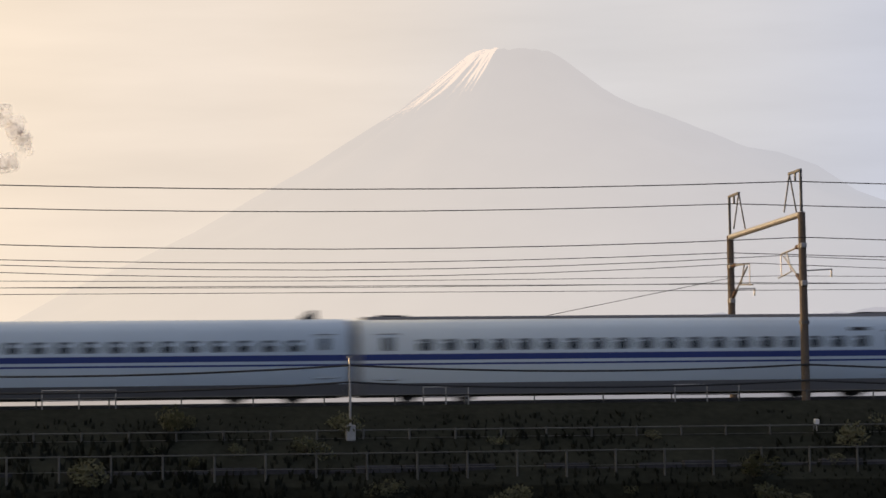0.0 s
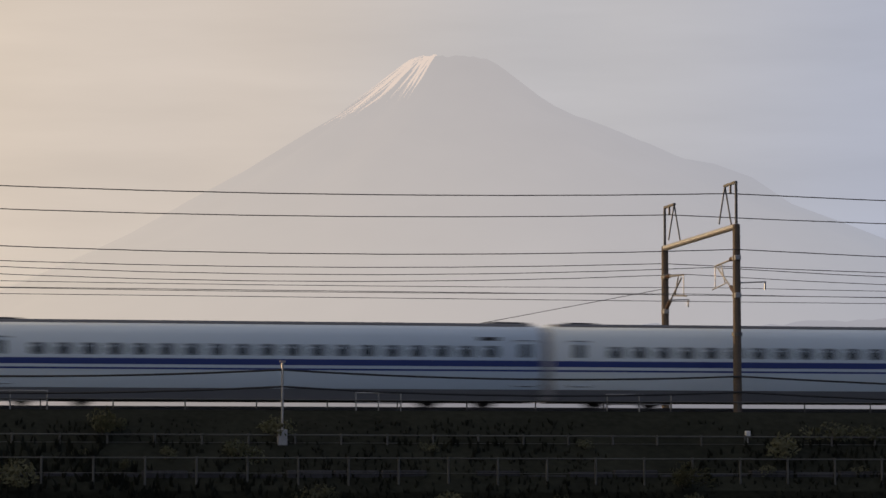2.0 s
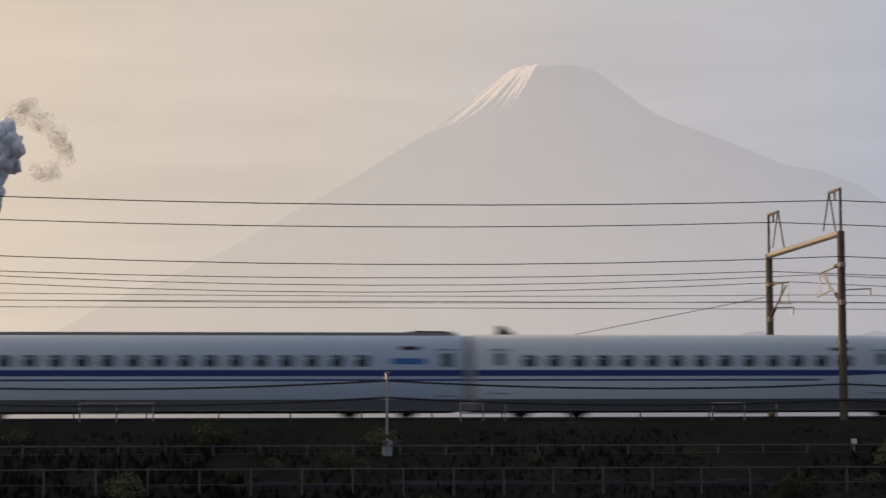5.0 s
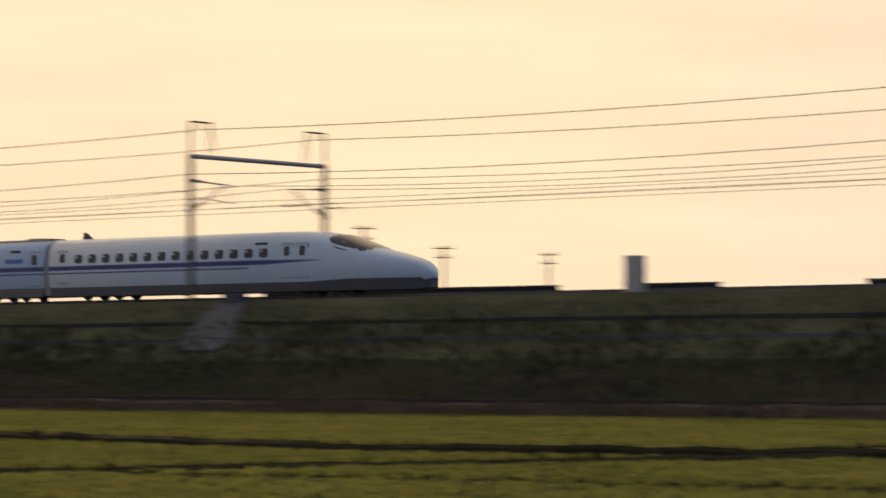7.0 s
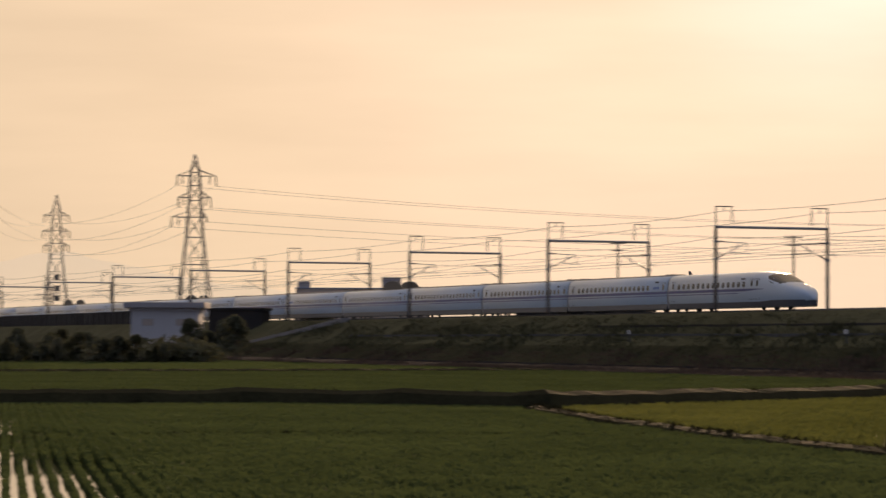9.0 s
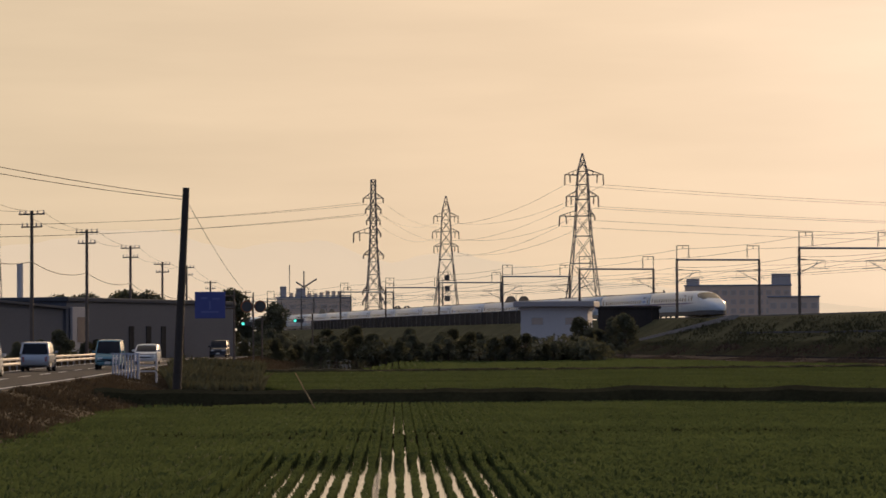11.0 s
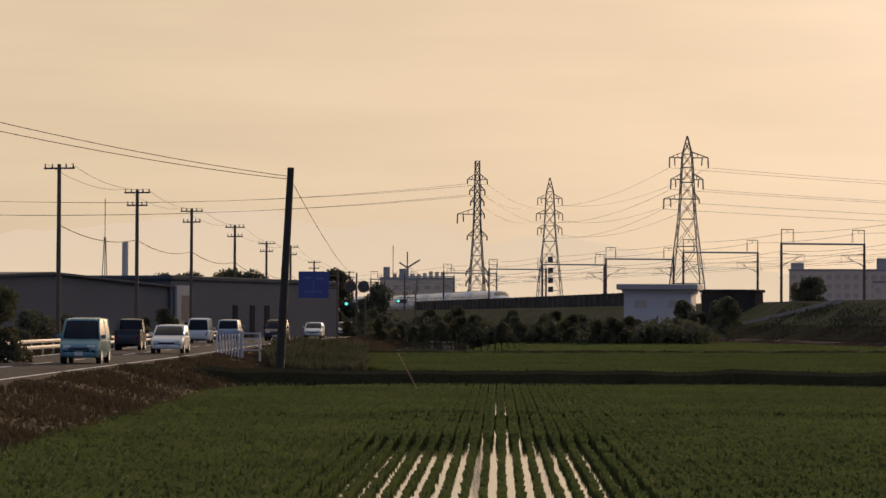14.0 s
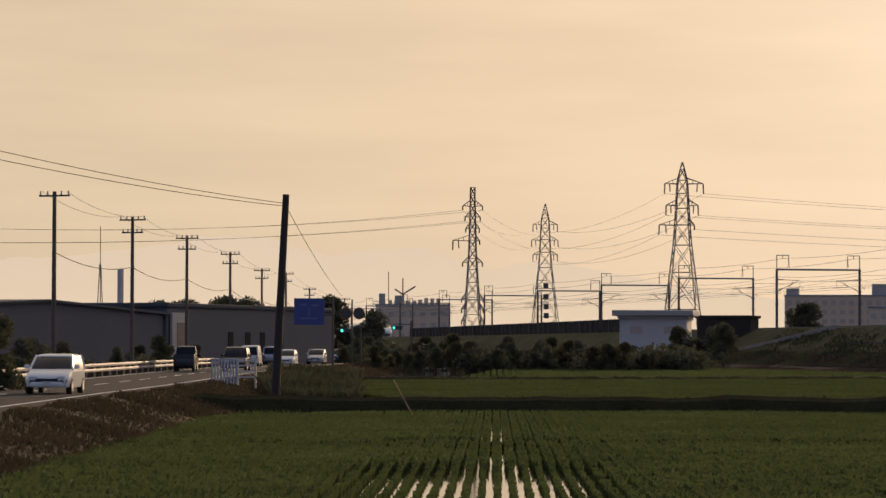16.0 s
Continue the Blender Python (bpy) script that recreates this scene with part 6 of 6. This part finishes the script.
def build_vehicle(style, paint, label):
    """x points forward; the origin lies on the road under the rear bumper."""
    c = STYLES[style]
    l, w, r = c["l"], c["w"], c["roof"]
    th = thing(c["name"], label, "car" if style != "truck" else "truck", "vehicles on the road")

    def ring(x, hw, z0, z1, tuck=0.05):
        return [(x, -hw + tuck, z0), (x, -hw, z0 + 0.18), (x, -hw, z1 - 0.10), (x, -hw + 0.09, z1), (x, hw - 0.09, z1), (x, hw, z1 - 0.10), (x, hw, z0 + 0.18), (x, hw - tuck, z0)]
    hz, hw = c["hood_z"], w / 2
    f = l - c["hood"]
    belt = hz + 0.02
    part("body", Shape().loft([ring(0, hw - 0.12, 0.38, belt - 0.15), ring(0.1, hw - 0.02, 0.28, belt - 0.03), ring(0.5, hw, 0.24, belt), ring(f, hw, 0.24, belt), ring(l - 0.25, hw - 0.03, 0.26, hz - 0.16), ring(l - 0.06, hw - 0.1, 0.3, hz - 0.28), ring(l, hw - 0.22, 0.36, hz - 0.42)]), paint, th, smooth=True)
    x_r = 0.08 if style != "truck" else l - 1.75
    xa, xb = f - c["screen"], x_r + 0.28

    def level(a, b, k, z, c):
        """A rounded oblong at height z: ends a and b, half width k, corner cut c."""
        return [(a + c, -k, z), (b - c * 1.6, -k, z), (b, -k + c * 1.3, z), (b + 0.04, 0, z), (b, k - c * 1.3, z), (b - c * 1.6, k, z), (a + c, k, z), (a, k - c, z), (a - 0.03, 0, z), (a, -k + c, z)]
    mid = lambda p, q, u: p + (q - p) * u
    zt = r - 0.06
    glass = Shape().loft([level(mid(x_r, xb, u), mid(f, xa, u ** 1.25), hw * mid(0.95, 0.82, u ** 1.5), mid(belt - 0.02, zt, u), 0.12) for u in (0.0, 0.35, 0.7, 1.0)])
    part("glazing", glass, M_WINDOW, th, smooth=True)
    part("roof", Shape().loft([level(xb - 0.06, xa + 0.06, hw * 0.845, zt - 0.05, 0.12), level(xb - 0.03, xa + 0.03, hw * 0.83, zt + 0.01, 0.13), level(xb + 0.1, xa - 0.1, hw * 0.72, r, 0.16), level(xb + 0.35, xa - 0.35, hw * 0.45, r + 0.025, 0.12)]), paint, th, smooth=True)
    for sd in (-1, 1):
        s = Shape()
        s.tube((f + 0.01, sd * hw * 0.945, belt - 0.03), (xa, sd * hw * 0.805, r - 0.04), 0.045, n=6)
        s.tube((x_r, sd * hw * 0.945, belt - 0.03), (xb, sd * hw * 0.805, r - 0.04), 0.06, n=6)
        m_ = (xa + xb) / 2
        s.tube((m_ + 0.05, sd * hw * 0.945, belt - 0.03), (m_, sd * hw * 0.81, r - 0.04), 0.04, n=6)
        part("pillar", s, paint, th)
        part("headlight", Shape().box(l - 0.22, sd * (hw - 0.33) - 0.17, hz - 0.42, l - 0.03, sd * (hw - 0.33) + 0.17, hz - 0.24, bevel=0.04), M_LAMP, th)
        part("tail_light", Shape().box(0.0, sd * (hw - 0.2) - 0.09, belt - 0.5, 0.12, sd * (hw - 0.2) + 0.09, belt - 0.16, bevel=0.03), M_RED, th)
        part("side_mirror", Shape().box(f - 0.2, sd * (hw + 0.09) - 0.09, belt, f - 0.06, sd * (hw + 0.09) + 0.09, belt + 0.16, bevel=0.03), paint, th)
        for x in (0.75, l - 0.8):
            wh = part("wheel", Shape().tube((x, sd * (hw - 0.2), 0.3), (x, sd * (hw + 0.005), 0.3), 0.3, n=18), M_TYRE, th)
            part("rim", Shape().tube((x, sd * (hw + 0.004), 0.3), (x, sd * (hw + 0.016), 0.3), 0.19, n=14), M_RIM, wh)
    part("bumper", Shape().box(l - 0.2, -hw + 0.22, 0.26, l + 0.04, hw - 0.22, 0.46, bevel=0.05), paint, th)
    part("grille", Shape().box(l - 0.1, -0.42, hz - 0.43, l + 0.012, 0.42, hz - 0.33, bevel=0.02), M_BLACK, th)
    part("number_plate", Shape().box(l + 0.02, -0.17, 0.33, l + 0.055, 0.17, 0.49), PLATE, th)
    if style == "truck":
        part("bed", Shape().box(0.02, -hw + 0.02, belt - 0.3, l - 1.8, hw - 0.02, belt + 0.15, bevel=0.03), paint, th)
    return th


P_TEAL = mat("teal_car_paint", (0.10, 0.22, 0.26), 0.25, 0.2, vary=0.05, bump=0)
P_WHITE = mat("white_car_paint", (0.70, 0.70, 0.68), 0.25, vary=0.04, bump=0)
P_SILV = mat("silver_car_paint", (0.40, 0.42, 0.45), 0.25, 0.5, vary=0.05, bump=0)
P_DARK = mat("dark_car_paint", (0.03, 0.035, 0.045), 0.25, 0.2, vary=0.05, bump=0)
P_BLUE = mat("blue_car_paint", (0.05, 0.10, 0.25), 0.25, 0.2, vary=0.05, bump=0)
# vehicle, arc length along the road at 14.5 s, speed along it, lane
TRAFFIC = []


def traffic():
    rows = [("van", P_TEAL, "teal minivan driving along the road", 54.5, -20.9), ("wagon", P_WHITE, "white estate car driving along the road", 89, -20.5),
            ("suv", P_DARK, "dark off-road car driving along the road", 177, -16.3), ("wagon", P_WHITE, "white estate car driving along the road", 217.5, -13.0),
            ("wagon", P_SILV, "silver estate car driving along the road", 250, -12.0), ("wagon", P_BLUE, "blue estate car driving along the road", 274, -12.0),
            ("truck", P_DARK, "dark small pickup truck driving away along the road", 118, 19.7), ("van", P_WHITE, "white minivan driving away along the road", 165.5, 22.0),
            ("suv", P_SILV, "silver off-road car driving away along the road", 188, 21.0)]
    for st, paint, label, s, v in rows:
        TRAFFIC.append((build_vehicle(st, paint, label), s, v))


traffic()
for az, r, turn, st, paint, label in ((78.45, 333, 30, "van", P_WHITE, "white minivan parked below the embankment"), (77.85, 330, 150, "wagon", P_SILV, "silver estate car parked below the embankment"),
                                      (79.3, 334, 20, "suv", P_WHITE, "white off-road car parked below the embankment")):
    build_vehicle(st, paint, label).matrix_basis = Matrix.Translation(ring_at(az, r, -0.12)) @ pose(0, 0, 0, 0, 0, turn)


def traffic_light(az, r, z):
    th = thing("traffic_light", "roadside traffic light glowing green on an arm", "traffic light", "traffic lights", m=Matrix.Translation(ring_at(az, r, 0.5)) @ pose(0, 0, 0, 0, 0, az))
    part("post", Shape().tube((1.6, 0, -0.5), (1.6, 0, z + 0.8), 0.09, n=8), M_POLE, th)
    part("arm", Shape().tube((1.6, 0, z + 0.4), (-0.3, 0, z + 0.4), 0.05, n=6), M_POLE, th)
    hd = part("housing", Shape().box(-0.6, -0.12, z - 0.22, 0.6, 0.12, z + 0.22, bevel=0.05), M_DSTEEL, th)
    for x, m_ in ((-0.38, M_GREENLAMP), (0.0, M_DSTEEL), (0.38, M_DSTEEL)):
        part("lens", Shape().tube((x, -0.16, z), (x, -0.121, z), 0.15, n=14), m_, hd)


M_GREENLAMP = mat("green_signal_lens", (0.05, 0.6, 0.45), 0.4, vary=0.05, bump=0)
g_ = M_GREENLAMP.node_tree.nodes["Principled BSDF"]
g_.inputs["Emission Color"].default_value, g_.inputs["Emission Strength"].default_value = (0.1, 0.9, 0.65, 1), 1.5
traffic_light(80.88, 300, 3.9)
traffic_light(79.85, 330, 4.4)


# ---- what moves ----
def motions():
    n0, v, ty = 393.69, 69.33, GAUGE_Y[0]
    for ob, off, turn in TRAIN:
        rows = []
        for k in range(17):
            t = float(k)
            lag = max(0.0, t - 10.0) * 2.35
            x = n0 - v * t + lag + off
            if turn:
                rows.append((t, pose(x, ty, RAIL + rise(x), 0, 0.095, 180)))
            else:
                rows.append((t, pose(x, ty, RAIL + rise(x), 0, -0.095, 0)))
        walk(ob, rows)
    for ob, s, v in TRAFFIC:
        rows = []
        for k in range(0, 33):
            t = k * 0.5
            q = S0 + s + v * (t - 14.5)
            side = -0.1 if v < 0 else -3.6
            c = min(max(q, 0.5), R_ARC[-1] - 4)
            x, y, a = on_road(c, side)
            x += math.cos(a) * (q - c)
            y += math.sin(a) * (q - c)
            rows.append((t, pose(x, y, 1.0, 0, 0, math.degrees(a) + (180 if v < 0 else 0))))
        walk(ob, rows)
    for ob, base, d in PLUMES:
        walk(ob, [(t, Matrix.Translation(base + Vector(d) * (t - 6.0))) for t in (0.0, 8.0, 16.0)])


motions()
